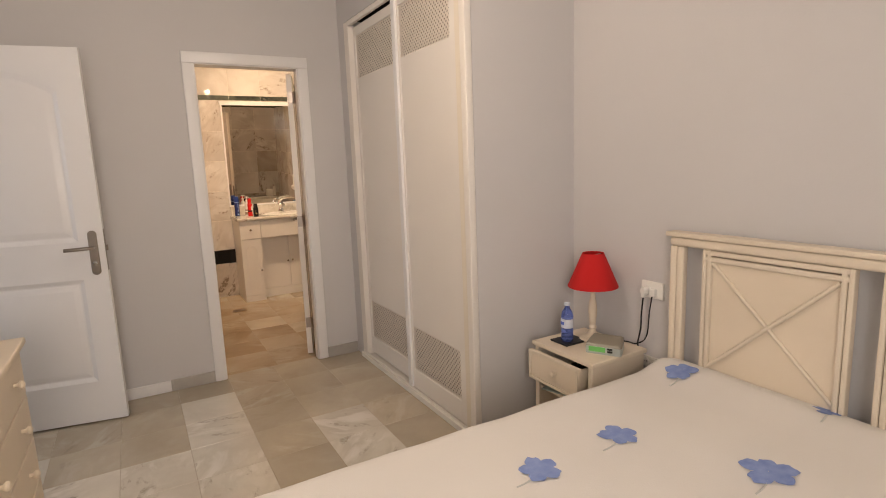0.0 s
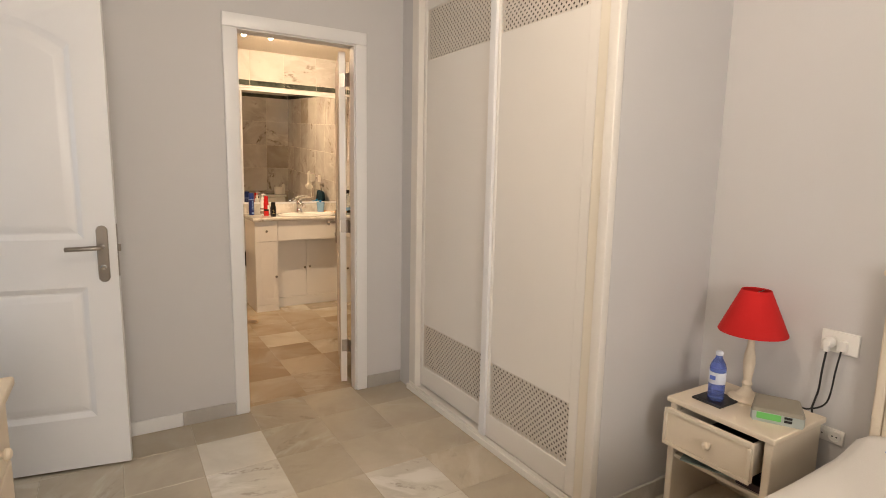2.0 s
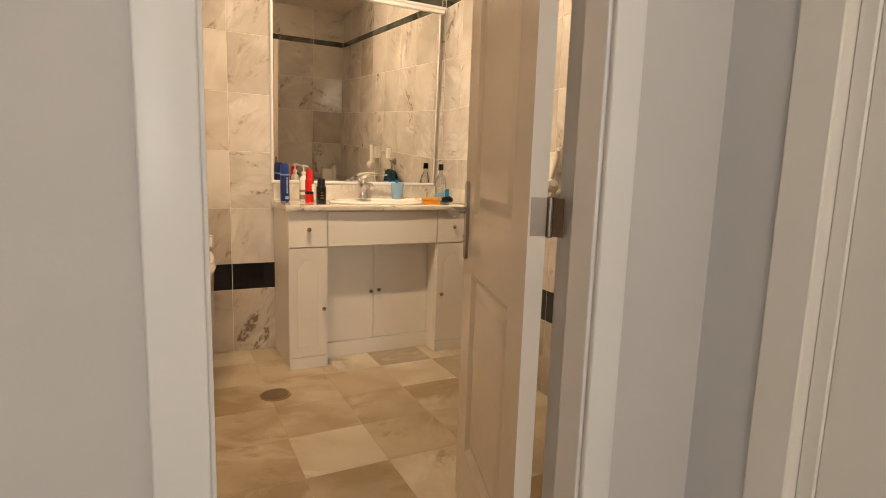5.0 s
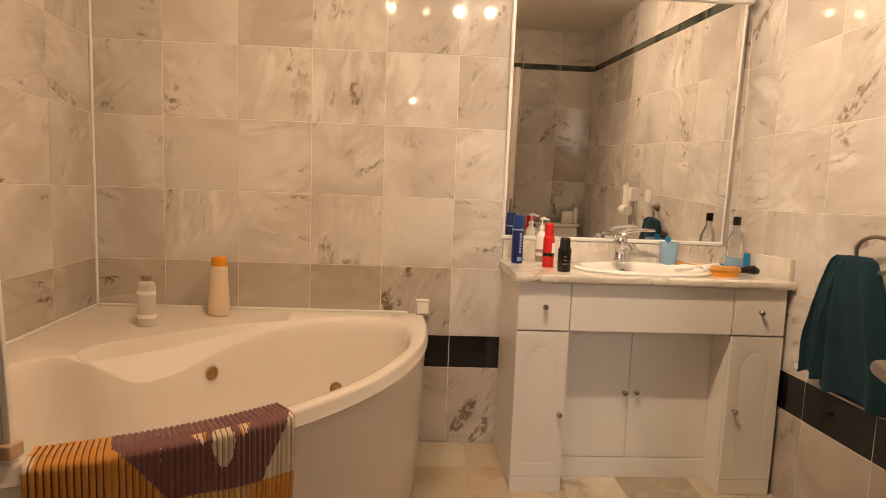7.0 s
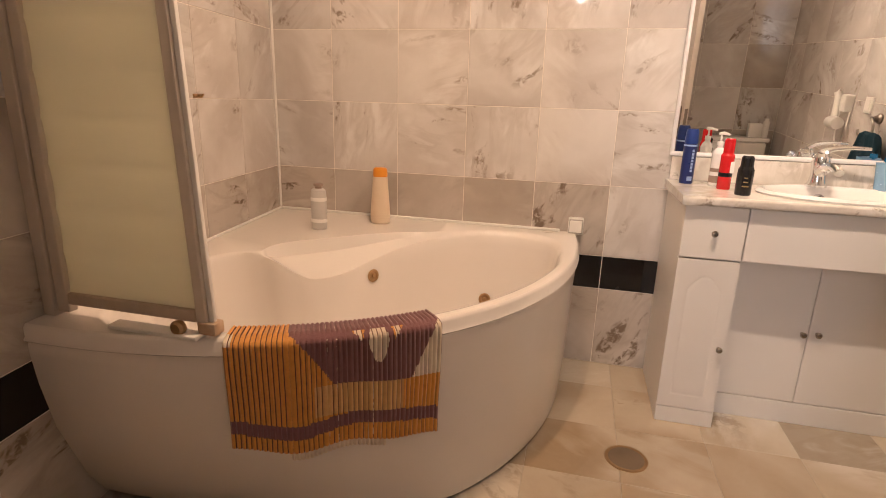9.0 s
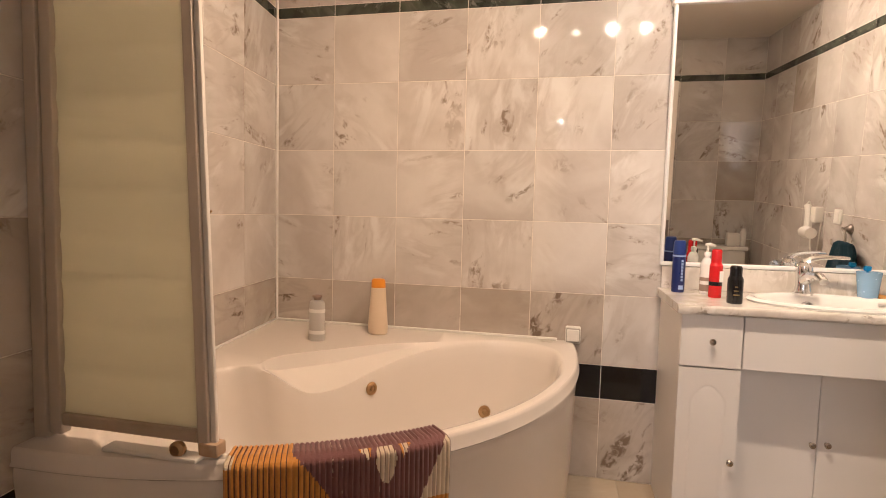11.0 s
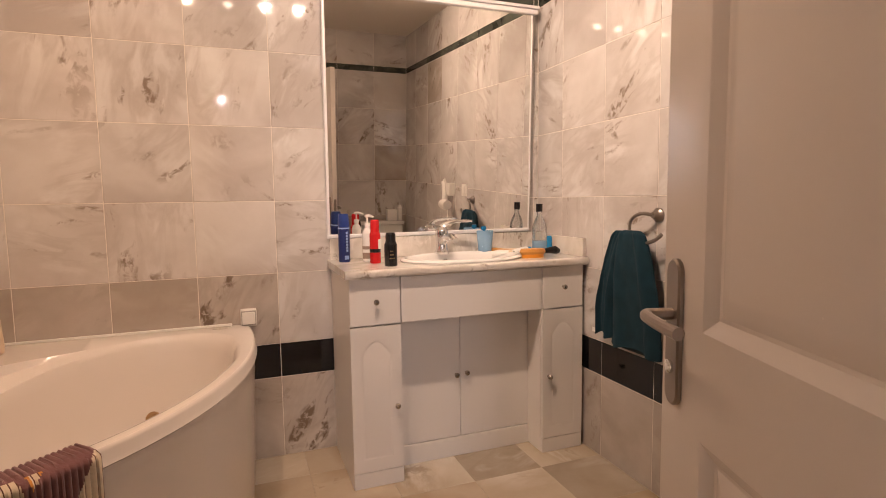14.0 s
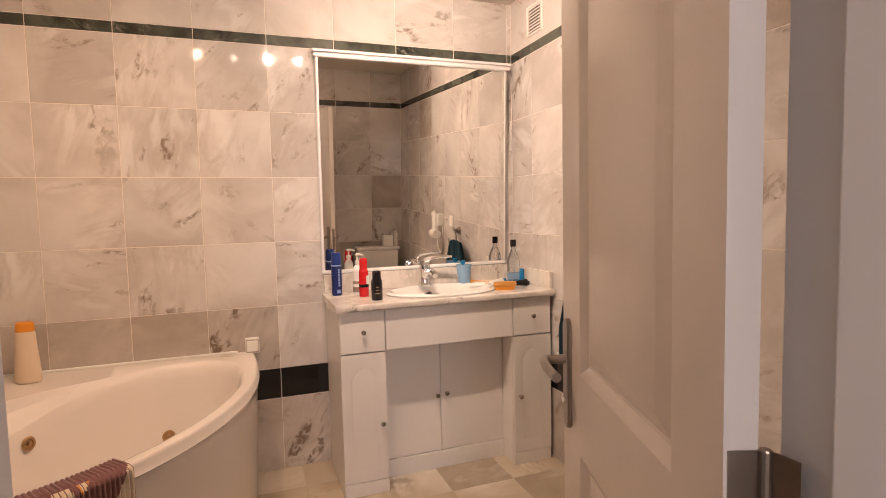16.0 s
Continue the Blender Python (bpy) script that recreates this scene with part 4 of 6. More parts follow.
# ---- bathroom things ----
# vanity unit
VX0, VX1, VYF, VT = 0.55, 1.587, 2.05, 0.83
van = thing("vanity_unit", "white vanity cabinet with drawers, arched side doors and steel knobs", "cabinet", pose(0, 0, 0))
LAQ = material("vanity_white_lacquer", (0.80, 0.765, 0.72), 0.35, vary=0.025, scale=3, bump=0.03, bump_scale=60)
XA, XB2, RY = 0.75, 1.383, 2.175
for x, ya, yb, top in ((VX0, VYF + 0.02, YW - 0.002, VT), (XA - 0.018, VYF + 0.02, RY + 0.02, 0.642), (XB2, VYF + 0.02, RY + 0.02, 0.642), (VX1 - 0.018, VYF + 0.02, YW - 0.002, VT)):
    part("side_panel", box(x, x + 0.018, ya, yb, 0, top, 0.001), LAQ, van)
part("front_rail", box(VX0 + 0.018, VX1 - 0.018, VYF + 0.02, VYF + 0.035, 0.642, VT, 0), LAQ, van)
part("knee_shelf", box(XA, XB2, VYF + 0.035, RY + 0.02, 0.642, 0.66, 0), LAQ, van)
part("plinth", box(VX0, XA, VYF, VYF + 0.018, 0.0, 0.062, 0.002), LAQ, van)
part("plinth", box(XB2, VX1, VYF, VYF + 0.018, 0.0, 0.062, 0.002), LAQ, van)
part("plinth", box(XA, XB2, RY - 0.004, RY + 0.014, 0.0, 0.085, 0.002), LAQ, van)
KN = [(0.0, 0), (0.006, 0), (0.0045, 0.006), (0.005, 0.010), (0.0105, 0.014), (0.0115, 0.019), (0.008, 0.024), (0, 0.0255)]


def knob(x, y, z, parent, mat=None):
    part("knob", moved(lathe(KN, 16), Matrix.Translation((x, y, z)) @ Matrix.Rotation(math.pi / 2, 4, "X")), mat or KNOBM, parent, "small steel knob")


KNOBM = material("knob_nickel", (0.45, 0.41, 0.36), 0.22, 1.0, vary=0.05)
d = part("drawer", box(VX0, XA - 0.002, VYF, VYF + 0.018, 0.645, VT - 0.003, 0.003, 2), LAQ, van)
knob((VX0 + XA) / 2, VYF, 0.737, d)
part("apron", box(XA + 0.002, XB2 - 0.002, VYF + 0.002, VYF + 0.018, 0.645, VT - 0.003, 0.003, 2), LAQ, van)
d = part("drawer", box(XB2 + 0.002, VX1, VYF, VYF + 0.018, 0.645, VT - 0.003, 0.003, 2), LAQ, van)
knob((XB2 + VX1) / 2, VYF, 0.737, d)


def arch_door(x0, x1, z0, z1):
    """A slab door with a routed groove in the shape of an arched panel."""
    bm = leaf(x1 - x0, z1 - z0, 0.018, ((0.04, x1 - x0 - 0.04, 0.05, z1 - z0 - 0.11, 0.055),), 0.14, 0.22)
    return moved(bm, Matrix.Translation((x0, VYF, z0)))


d = part("door", arch_door(VX0, XA - 0.002, 0.065, 0.640), LAQ, van)
knob(XA - 0.024, VYF, 0.32, d)
d = part("door", arch_door(XB2 + 0.002, VX1, 0.065, 0.640), LAQ, van)
knob(XB2 + 0.03, VYF, 0.345, d)
mid = (XA + XB2) / 2 - 0.02
d = part("door", box(XA + 0.001, mid - 0.001, RY, RY + 0.016, 0.088, 0.658, 0.002), LAQ, van)
knob(mid - 0.02, RY, 0.365, d)
d = part("door", box(mid + 0.001, XB2 - 0.001, RY, RY + 0.016, 0.088, 0.658, 0.002), LAQ, van)
knob(mid + 0.028, RY, 0.37, d)

# counter with an opening for the basin
SX, SY, SRX, SRY = 1.083, 2.222, 0.275, 0.178
CT0, CT1 = VT, 0.862
cnt = thing("countertop", "veined marble vanity top with upstands", "countertop", pose(0, 0, 0))
bm = bmesh.new()
x0, x1, y0, y1 = 0.533, XR - 0.002, 2.025, YW - 0.003
n = 48
for z in (CT1, CT0):
    rect = [bm.verts.new((x, y, z)) for x, y in ((x0, y0), (x1, y0), (x1, y1), (x0, y1))]
    hole = [bm.verts.new((SX + SRX * 0.93 * math.cos(2 * math.pi * i / n), SY + SRY * 0.93 * math.sin(2 * math.pi * i / n), z)) for i in range(n)]
    ed = [bm.edges.new((rect[i], rect[(i + 1) % 4])) for i in range(4)] + [bm.edges.new((hole[i], hole[(i + 1) % n])) for i in range(n)]
    bmesh.ops.triangle_fill(bm, use_beauty=True, use_dissolve=False, edges=ed)
    if z == CT1:
        up_r, up_h = rect, hole
for a, b in ((up_r, rect), (up_h, hole)):
    k = len(a)
    for i in range(k):
        bm.faces.new((a[i], a[(i + 1) % k], b[(i + 1) % k], b[i]))
bmesh.ops.recalc_face_normals(bm, faces=list(bm.faces))
fr = [e for e in bm.edges if all(abs(v.co.y - y0) < 1e-5 for v in e.verts) and abs(e.verts[0].co.z - e.verts[1].co.z) < 1e-5]
bmesh.ops.bevel(bm, geom=fr, offset=0.011, segments=4, affect="EDGES", profile=0.5)
part("slab", bm, COUNTER, cnt)
part("upstand", box(0.545, XR - 0.022, YW - 0.022, YW - 0.003, CT1, 0.955, 0.003, 2), COUNTER, cnt)
part("upstand", box(XR - 0.02, XR - 0.002, 2.05, YW - 0.003, CT1, 0.945, 0.003, 2), COUNTER, cnt)

# basin
bas = thing("washbasin", "white oval ceramic washbasin set in the marble top", "basin", pose(SX, SY, CT1))
prof = [(1.0, 0.0), (1.02, 0.006), (1.0, 0.013), (0.96, 0.016), (0.91, 0.012), (0.88, 0.0), (0.84, -0.03), (0.74, -0.08), (0.55, -0.115), (0.3, -0.13), (0.09, -0.134), (0.07, -0.138)]
lp = [[(SRX * r * math.cos(2 * math.pi * i / 56), SRY * r * math.sin(2 * math.pi * i / 56) + (0.02 if r < 0.5 else 0.0) * (1 - r), z) for i in range(56)] for r, z in prof]
part("bowl", rings(lp, False, True), CERAMIC, bas, smooth=50)
part("drain", moved(lathe([(0.024, 0.0), (0.026, 0.003), (0.02, 0.004), (0.016, 0.001), (0, 0.001)], 20), Matrix.Translation((0.0, 0.02, -0.133))), CHROME, bas)
hole = Matrix.Translation((-0.028, 0.130, -0.034)) @ Matrix.Rotation(radians(66), 4, "X")
part("overflow", moved(lathe([(0.014, 0), (0.021, 0), (0.023, 0.003), (0.020, 0.006), (0.014, 0.005), (0.014, 0)], 20), hole), CHROME, bas, "chrome overflow ring")
part("overflow_hole", moved(lathe([(0, 0.001), (0.014, 0.001), (0.014, 0.002), (0, 0.002)], 18), hole), BLACKP, bas, "dark overflow opening")

# mixer tap
tap = thing("mixer_tap", "chrome single-lever mixer tap on the basin's rim", "tap", pose(1.045, 2.375, CT1 + 0.012) @ Matrix.Diagonal((1.35, 1.3, 1.25, 1)))
part("body", lathe([(0, 0), (0.026, 0), (0.027, 0.006), (0.022, 0.012), (0.019, 0.03), (0.02, 0.055), (0.023, 0.07), (0.022, 0.088), (0.015, 0.098), (0, 0.1)], 22), CHROME, tap)
part("spout", sweep(arc([(0, -0.01, 0.045), (0.0, -0.05, 0.062), (0, -0.1, 0.066), (0, -0.128, 0.055)], 5), [0.016] * 6 + [0.013] * 5 + [0.011] * 5, 12), CHROME, tap)
part("lever", sweep(arc([(0, 0.0, 0.098), (0.02, -0.005, 0.112), (0.06, -0.012, 0.118), (0.105, -0.016, 0.117)], 5), [0.013, 0.012, 0.011, 0.011, 0.01, 0.009, 0.009, 0.008, 0.008, 0.007, 0.007, 0.006, 0.006, 0.006, 0.005, 0.005], 10, 0.6), CHROME, tap)
part("pop_up_rod", sweep([(0, 0.022, 0.02), (0, 0.023, 0.08), (0, 0.023, 0.1)], 0.0025, 6), CHROME, tap)

# mirror: leans forward at the top from the upstand to a deep cornice
MX0, MX1, MZ0, MZ1 = 0.535, 1.542, 0.962, 2.0
mir = thing("mirror", "large wall mirror in a white frame above the vanity", "mirror", Matrix.Translation((0, YW - 0.012, MZ0)) @ Matrix.Rotation(radians(2.1), 4, "X"))
part("glass", box(MX0 + 0.012, MX1 - 0.004, -0.004, 0.0, 0.008, MZ1 - MZ0, 0), MIRROR, mir, smooth=None)
part("backing", box(MX0 + 0.004, MX1, 0.001, 0.006, 0.004, MZ1 - MZ0, 0), WHITE, mir)
part("side_frame", box(MX0, MX0 + 0.014, -0.012, 0.008, 0, MZ1 - MZ0, 0.003), WHITE, mir)
part("side_frame", box(MX1 - 0.005, MX1, -0.01, 0.008, 0, MZ1 - MZ0, 0.001), WHITE, mir)
part("bottom_frame", box(MX0, MX1, -0.014, 0.008, -0.004, 0.012, 0.003), WHITE, mir)
part("cornice", joined(box(MX0 - 0.006, MX1 + 0.020, -0.02, 0.03, MZ1 - MZ0, MZ1 - MZ0 + 0.022, 0.004, 2), box(MX0 - 0.012, MX1 + 0.024, -0.03, 0.03, MZ1 - MZ0 + 0.022, MZ1 - MZ0 + 0.036, 0.003, 2)), WHITE, mir, "white moulded cornice")

# corner bath
TXC, TYC, TA, TB, TZ = XL, YW, 1.425, 1.452, 0.605


def rim_point(a, inset=0.0):
    """A point of the bath's curved front; a runs 0..pi/2 from the back wall round to the left wall."""
    deep = (TB - inset) * max(math.sin(a), 1e-6) ** 0.92
    return TXC + (TA - inset) * max(math.cos(a), 1e-6) ** 0.92 + SLANT * deep, TYC - deep


def front_line(inset, n=44):
    return [rim_point((math.pi / 2) * i / (n - 1), inset) for i in range(n)]


CXB, CYB = -0.43, 1.62
# the basin's lip in plan, with its height below the deck and how far the deck is hollowed behind it
LIP = [(0.150, 2.14, 0, 0), (0.115, 2.285, 0, 0), (0.015, 2.365, 0, 0), (-0.10, 2.372, 0, 0), (-0.20, 2.345, 0, 0), (-0.29, 2.29, 0.004, 0.01), (-0.40, 2.20, 0.015, 0.03), (-0.50, 2.11, 0.04, 0.07),
       (-0.58, 2.0, 0.07, 0.11), (-0.64, 1.88, 0.09, 0.15), (-0.71, 1.79, 0.09, 0.17), (-0.77, 1.755, 0.06, 0.12), (-0.83, 1.735, 0.02, 0.05), (-0.9, 1.73, 0, 0), (-0.965, 1.70, 0, 0), (-1.01, 1.62, 0, 0),
       (-1.03, 1.48, 0, 0), (-1.03, 1.33, 0, 0), (-0.99, 1.19, 0, 0)]
LIP += [(*rim_point(a, 0.036), 0, 0) for a in (1.44, 1.30, 1.15, 1.0, 0.85, 0.7, 0.55, 0.42, 0.32)]
LIP = [(p[0], p[1], q[0], q[1]) for p, q in ((a, b) for a, b in zip(arc([(x, y, 0) for x, y, _, _ in LIP + LIP[:1]], 4)[:-1], [(v.x, v.y) for v in arc([(d, h, 0) for _, _, d, h in LIP + LIP[:1]], 4)[:-1]]))]
tub = thing("bathtub", "white acrylic corner bath with a curved front and jets", "bathtub", pose(0, 0, 0))
NB = len(LIP)


def basin_loop(scale, drop, follow, back=0.0):
    """The lip drawn in to scale, lowered; follow: how much of its dip it keeps; back: how far it lies behind the lip."""
    out = []
    for x, y, dip, hollow in LIP:
        dx, dy = x - CXB, y - CYB
        ln = math.hypot(dx, dy)
        k = scale + (back + hollow * (1 if back else 0)) / ln
        out.append((CXB + dx * k, CYB + dy * k, TZ - drop - dip * follow))
    return out


inner = [basin_loop(1.0, 0.0, 0.0, 0.016), basin_loop(1.0, 0.003, 0.55, 0.004), basin_loop(0.995, 0.01, 1.0), basin_loop(0.982, 0.024, 1.0), basin_loop(0.97, 0.06, 0.9), basin_loop(0.95, 0.14, 0.6),
         basin_loop(0.91, 0.26, 0.2), basin_loop(0.86, 0.36, 0.0), basin_loop(0.78, 0.415, 0), basin_loop(0.66, 0.43, 0), basin_loop(0.1, 0.44, 0)]
bm = rings(inner, False, True)
# deck between the basin's lip and the outline
fl = front_line(0.0)
outer = [(x, y, TZ) for x, y in fl] + [(left_face(TYC - TB * (1 - i / 10)) + 0.002, TYC - TB * (1 - i / 10), TZ) for i in range(1, 10)] + [(TXC + 0.002, TYC - 0.002, TZ)] + [(TXC + TA * i / 10, TYC - 0.002, TZ) for i in range(1, 10)]
bm.verts.ensure_lookup_table()
lip = [v for v in bm.verts][:NB]
ov = [bm.verts.new(p) for p in outer]
eds = [bm.edges.new((ov[i], ov[(i + 1) % len(ov)])) for i in range(len(ov))]
eds += [bm.edges.get((lip[i], lip[(i + 1) % NB])) for i in range(NB)]
bmesh.ops.triangle_fill(bm, use_beauty=True, use_dissolve=False, edges=eds)
bmesh.ops.recalc_face_normals(bm, faces=list(bm.faces))
shell = part("shell", bm, ACRYL, tub, smooth=40)
steps = [(0.0, TZ), (-0.004, TZ - 0.002), (-0.009, TZ - 0.009), (-0.009, TZ - 0.032), (-0.013, TZ - 0.036), (-0.014, TZ - 0.040), (-0.010, TZ - 0.044), (0.008, TZ - 0.045)]
part("rim", rings([[(x, y, z) for x, y in front_line(i)] for i, z in steps], False, False, cyclic=False), ACRYL, tub, smooth=60)
steps = [(0.004, TZ - 0.042), (-0.005, TZ - 0.052), (-0.005, TZ - 0.08), (0.004, 0.44), (0.03, 0.30), (0.10, 0.10), (0.15, 0.012)]


def apron_line(inset, n=44):
    """The front panel tucks in towards its foot, most of all beside the slanting wall."""
    out = []
    for i in range(n):
        a = (math.pi / 2) * i / (n - 1)
        k = min(1.0, max(0.0, (a - 0.75) / 0.6))
        out.append(rim_point(a, inset * (0.12 + 0.88 * k * k * (3 - 2 * k)) if inset > 0 else inset))
    return out


part("apron", rings([[(x, y, z) for x, y in apron_line(i)] for i, z in steps], False, False, cyclic=False), ACRYL, tub, "smooth curved front panel", smooth=60)
SILVER_GREY = material("grey_plate", (0.55, 0.50, 0.45), 0.3, 0.4, vary=0.1)
JET = [(0, 0.0), (0.024, 0), (0.026, 0.003), (0.022, 0.008), (0.015, 0.007), (0.013, 0.003), (0.008, 0.003), (0.007, 0.009), (0, 0.01)]
for x, y, z, nx_, ny_, lift in ((-0.564, 1.999, 0.469, 0.828, -0.549, 0.11), (-0.160, 2.287, 0.314, 0.217, -0.925, 0.32), (-0.05, 1.6, 0.36, -0.97, 0.2, 0.2), (-0.5, 1.235, 0.36, -0.1, 1.0, 0.2)):
    th = math.atan2(-ny_, -nx_)
    part("jet", moved(lathe(JET, 22), Matrix.Translation((x, y, z)) @ Matrix.Rotation(th, 4, "Z") @ Matrix.Rotation(-math.pi / 2 + lift, 4, "Y")), BRONZE, tub, "bronze whirlpool jet")
part("plug", moved(lathe([(0, 0), (0.032, 0), (0.033, 0.003), (0.02, 0.005), (0, 0.005)], 20), Matrix.Translation((-0.45, 1.62, 0.166))), CHROME, tub)
part("emblem", moved(lathe([(0, 0), (0.024, 0), (0.025, 0.0015), (0.021, 0.003), (0.018, 0.0015), (0, 0.0015)], 24, 1.3, 0.7), Matrix.Translation((0.085, 2.425, TZ))), SILVER_GREY, tub, "small oval maker's plate")
hook = thing("wall_hook", "small tarnished metal hook on the tiles above the bath", "hook", pose(left_face(1.82), 1.82, 1.135, 0, 0, math.degrees(math.atan(SLANT))))
part("plate", box(0, 0.006, -0.028, 0.028, -0.007, 0.007, 0.002), BRONZE, hook)
part("peg", sweep([(0.005, 0, 0), (0.018, 0, -0.002), (0.026, 0, 0.006)], 0.004, 8), BRONZE, hook)
solid("sealant_bead", joined(box(XL, TXC + TA - 0.06, YW - 0.011, YW, TZ, TZ + 0.010, 0.004, 2), slanted(box(XL, XL + 0.011, 1.1, YW - 0.011, TZ, TZ + 0.010, 0.004, 2)), box(XL, XL + 0.012, YW - 0.012, YW, TZ + 0.008, CT, 0.005)),
      material("white_sealant", (0.86, 0.84, 0.80), 0.5, vary=0.1, scale=30), "white sealant line between bath and tiles", "sealant", kind="structure")

LIMED = material("limescaled_rail", (0.60, 0.54, 0.46), 0.6, 0.1, second=(0.40, 0.27, 0.16), scale=14, bump=0.3)
# shower screen on the bath's rim
scr = thing("shower_screen", "frosted shower screen panel in a stained white frame on the bath", "shower screen", pose(0, 0, 0))
SX0, SX1, SYP, SZ0, SZ1 = -1.026, -0.594, 1.085, TZ + 0.012, 2.05
loops = []
for j in range(118):
    z = SZ0 + 0.05 + (SZ1 - SZ0 - 0.08) * j / 117
    off = 0.004 * abs(math.sin(j * math.pi / 9.0)) ** 0.6
    loops.append([(SX0 + 0.03, SYP - 0.003 + off, z), (SX1 - 0.03, SYP - 0.003 + off, z), (SX1 - 0.03, SYP + 0.003 + off, z), (SX0 + 0.03, SYP + 0.003 + off, z)])
part("pane", rings(loops), FROST, scr, "rippled frosted panel", smooth=60)
part("post", box(SX1 - 0.034, SX1 - 0.006, SYP - 0.014, SYP + 0.014, SZ0, SZ1, 0.004, 2), ALU, scr)
part("seal_strip", box(SX1 - 0.006, SX1 + 0.008, SYP - 0.006, SYP + 0.006, SZ0 + 0.01, SZ1, 0.003, 2), PLAST, scr, "white magnetic seal")
part("post", box(SX0, SX0 + 0.034, SYP - 0.014, SYP + 0.014, SZ0, SZ1, 0.004, 2), ALU, scr)
part("wall_profile", box(left_face(SYP) + 0.002, SX0 - 0.004, SYP - 0.018, SYP + 0.018, SZ0 - 0.012, SZ1, 0.004, 2), ALU, scr)
part("bottom_rail", box(SX0 + 0.034, SX1 - 0.034, SYP - 0.013, SYP + 0.013, SZ0 + 0.022, SZ0 + 0.052, 0.003), LIMED, scr, "rail stained with rust and limescale")
part("top_rail", box(SX0 + 0.034, SX1 - 0.034, SYP - 0.013, SYP + 0.013, SZ1 - 0.035, SZ1, 0.003), ALU, scr)
part("corner_block", box(SX1 - 0.03, SX1 + 0.016, SYP - 0.018, SYP + 0.018, SZ0 - 0.004, SZ0 + 0.026, 0.004, 2), RUST, scr, "rusty corner block")
part("roller", moved(lathe([(0, -0.01), (0.016, -0.01), (0.018, -0.004), (0.018, 0.004), (0.012, 0.01), (0, 0.01)], 16), Matrix.Translation((SX1 - 0.075, SYP - 0.026, SZ0 + 0.01)) @ Matrix.Rotation(math.pi / 2, 4, "X")), BRONZE, scr)
part("rim_rail", box(SX0 + 0.17, SX1 - 0.02, SYP - 0.04, SYP + 0.0, TZ, TZ + 0.011, 0.004, 2), PLAST, scr, "white guide strip on the rim")

# the old screen's free edge leans towards the wall
for piece in scr.children:
    for v in piece.data.vertices:
        v.co.x -= 0.037 * (v.co.z - SZ0) * max(0.0, (v.co.x - SX0) / (SX1 - SX0))

# bath mat hung over the rim
ORANGE = material("ochre_chenille", (0.66, 0.30, 0.055), 0.95, vary=0.2, scale=60, bump=0.4, bump_scale=300, sheen=0.3)
MAUVE = material("mauve_chenille", (0.19, 0.085, 0.085), 0.95, vary=0.2, scale=60, bump=0.4, bump_scale=300, sheen=0.3)
ECRU = material("ecru_chenille", (0.72, 0.62, 0.47), 0.95, vary=0.15, scale=60, bump=0.4, bump_scale=300, sheen=0.3)
cuts = [rim_point((math.pi / 2) * i / 900, 0) for i in range(901)]
s_len = [0.0]
for p, q in zip(cuts, cuts[1:]):
    s_len.append(s_len[-1] + math.hypot(q[0] - p[0], q[1] - p[1]))
i_start = next(i for i, p in enumerate(cuts) if p[1] < 1.348)
i_end = next(i for i, p in enumerate(cuts) if p[0] < -0.566)
NU, NV = 258, 70


def at_length(s):
    i = min(range(len(s_len)), key=lambda k: abs(s_len[k] - s))
    i = max(1, min(i, len(cuts) - 2))
    tx, ty = cuts[i + 1][0] - cuts[i - 1][0], cuts[i + 1][1] - cuts[i - 1][1]
    ln = math.hypot(tx, ty)
    return cuts[i], (-ty / ln, tx / ln)


def mat_pattern(u, v):
    """Colour of the mat at u (0 left .. 1 right) and v (0 top fold .. 1 hem): 0 ochre, 1 mauve, 2 ecru, 4 pale ochre."""
    if v > 0.74 + 0.03 * math.sin(u * 7):
        return 1 if v < 0.86 + 0.03 * math.sin(u * 7) else 0
    if v >= 0.45:
        return 4 if 0.38 < u < 0.80 and v < 0.72 else 0
    if v < 0:
        return 0 if u < 0.27 else 1
    left = 0.27 + 0.20 * (max(v, 0) / 0.45) ** 0.75
    right = 0.99 - 0.15 * (max(v, 0) / 0.45) ** 0.8
    if u < left:
        return 2 if u < 0.03 and v < 0.08 else 0
    if u > right:
        return 2
    if abs(u - 0.68) < 0.047 * math.sin(math.pi * min(max((v + 0.10) / 0.40, 0), 1)) ** 0.8 and v < 0.28:
        return 2
    for c in (0.585, 0.775):
        if abs(u - c - (0.2 * v if c < 0.68 else -0.2 * v)) < 0.03 * (1 - max(v, -0.02) / 0.09) and v < 0.09:
            return 2 if abs(u - c) < 0.014 else 0
    return 1


# darker colour along the grooves between ribs, left out in the mauve
GROOVE = material("dark_rib_groove", (0.13, 0.06, 0.04), 0.95, vary=0.2, scale=60)
PALE_OCHRE = material("pale_ochre_chenille", (0.66, 0.40, 0.15), 0.95, vary=0.2, scale=60, bump=0.4, bump_scale=300, sheen=0.3)
bathmat = thing("bath_mat", "ribbed ochre, mauve and ecru bath mat over the bath's rim", "bath mat")


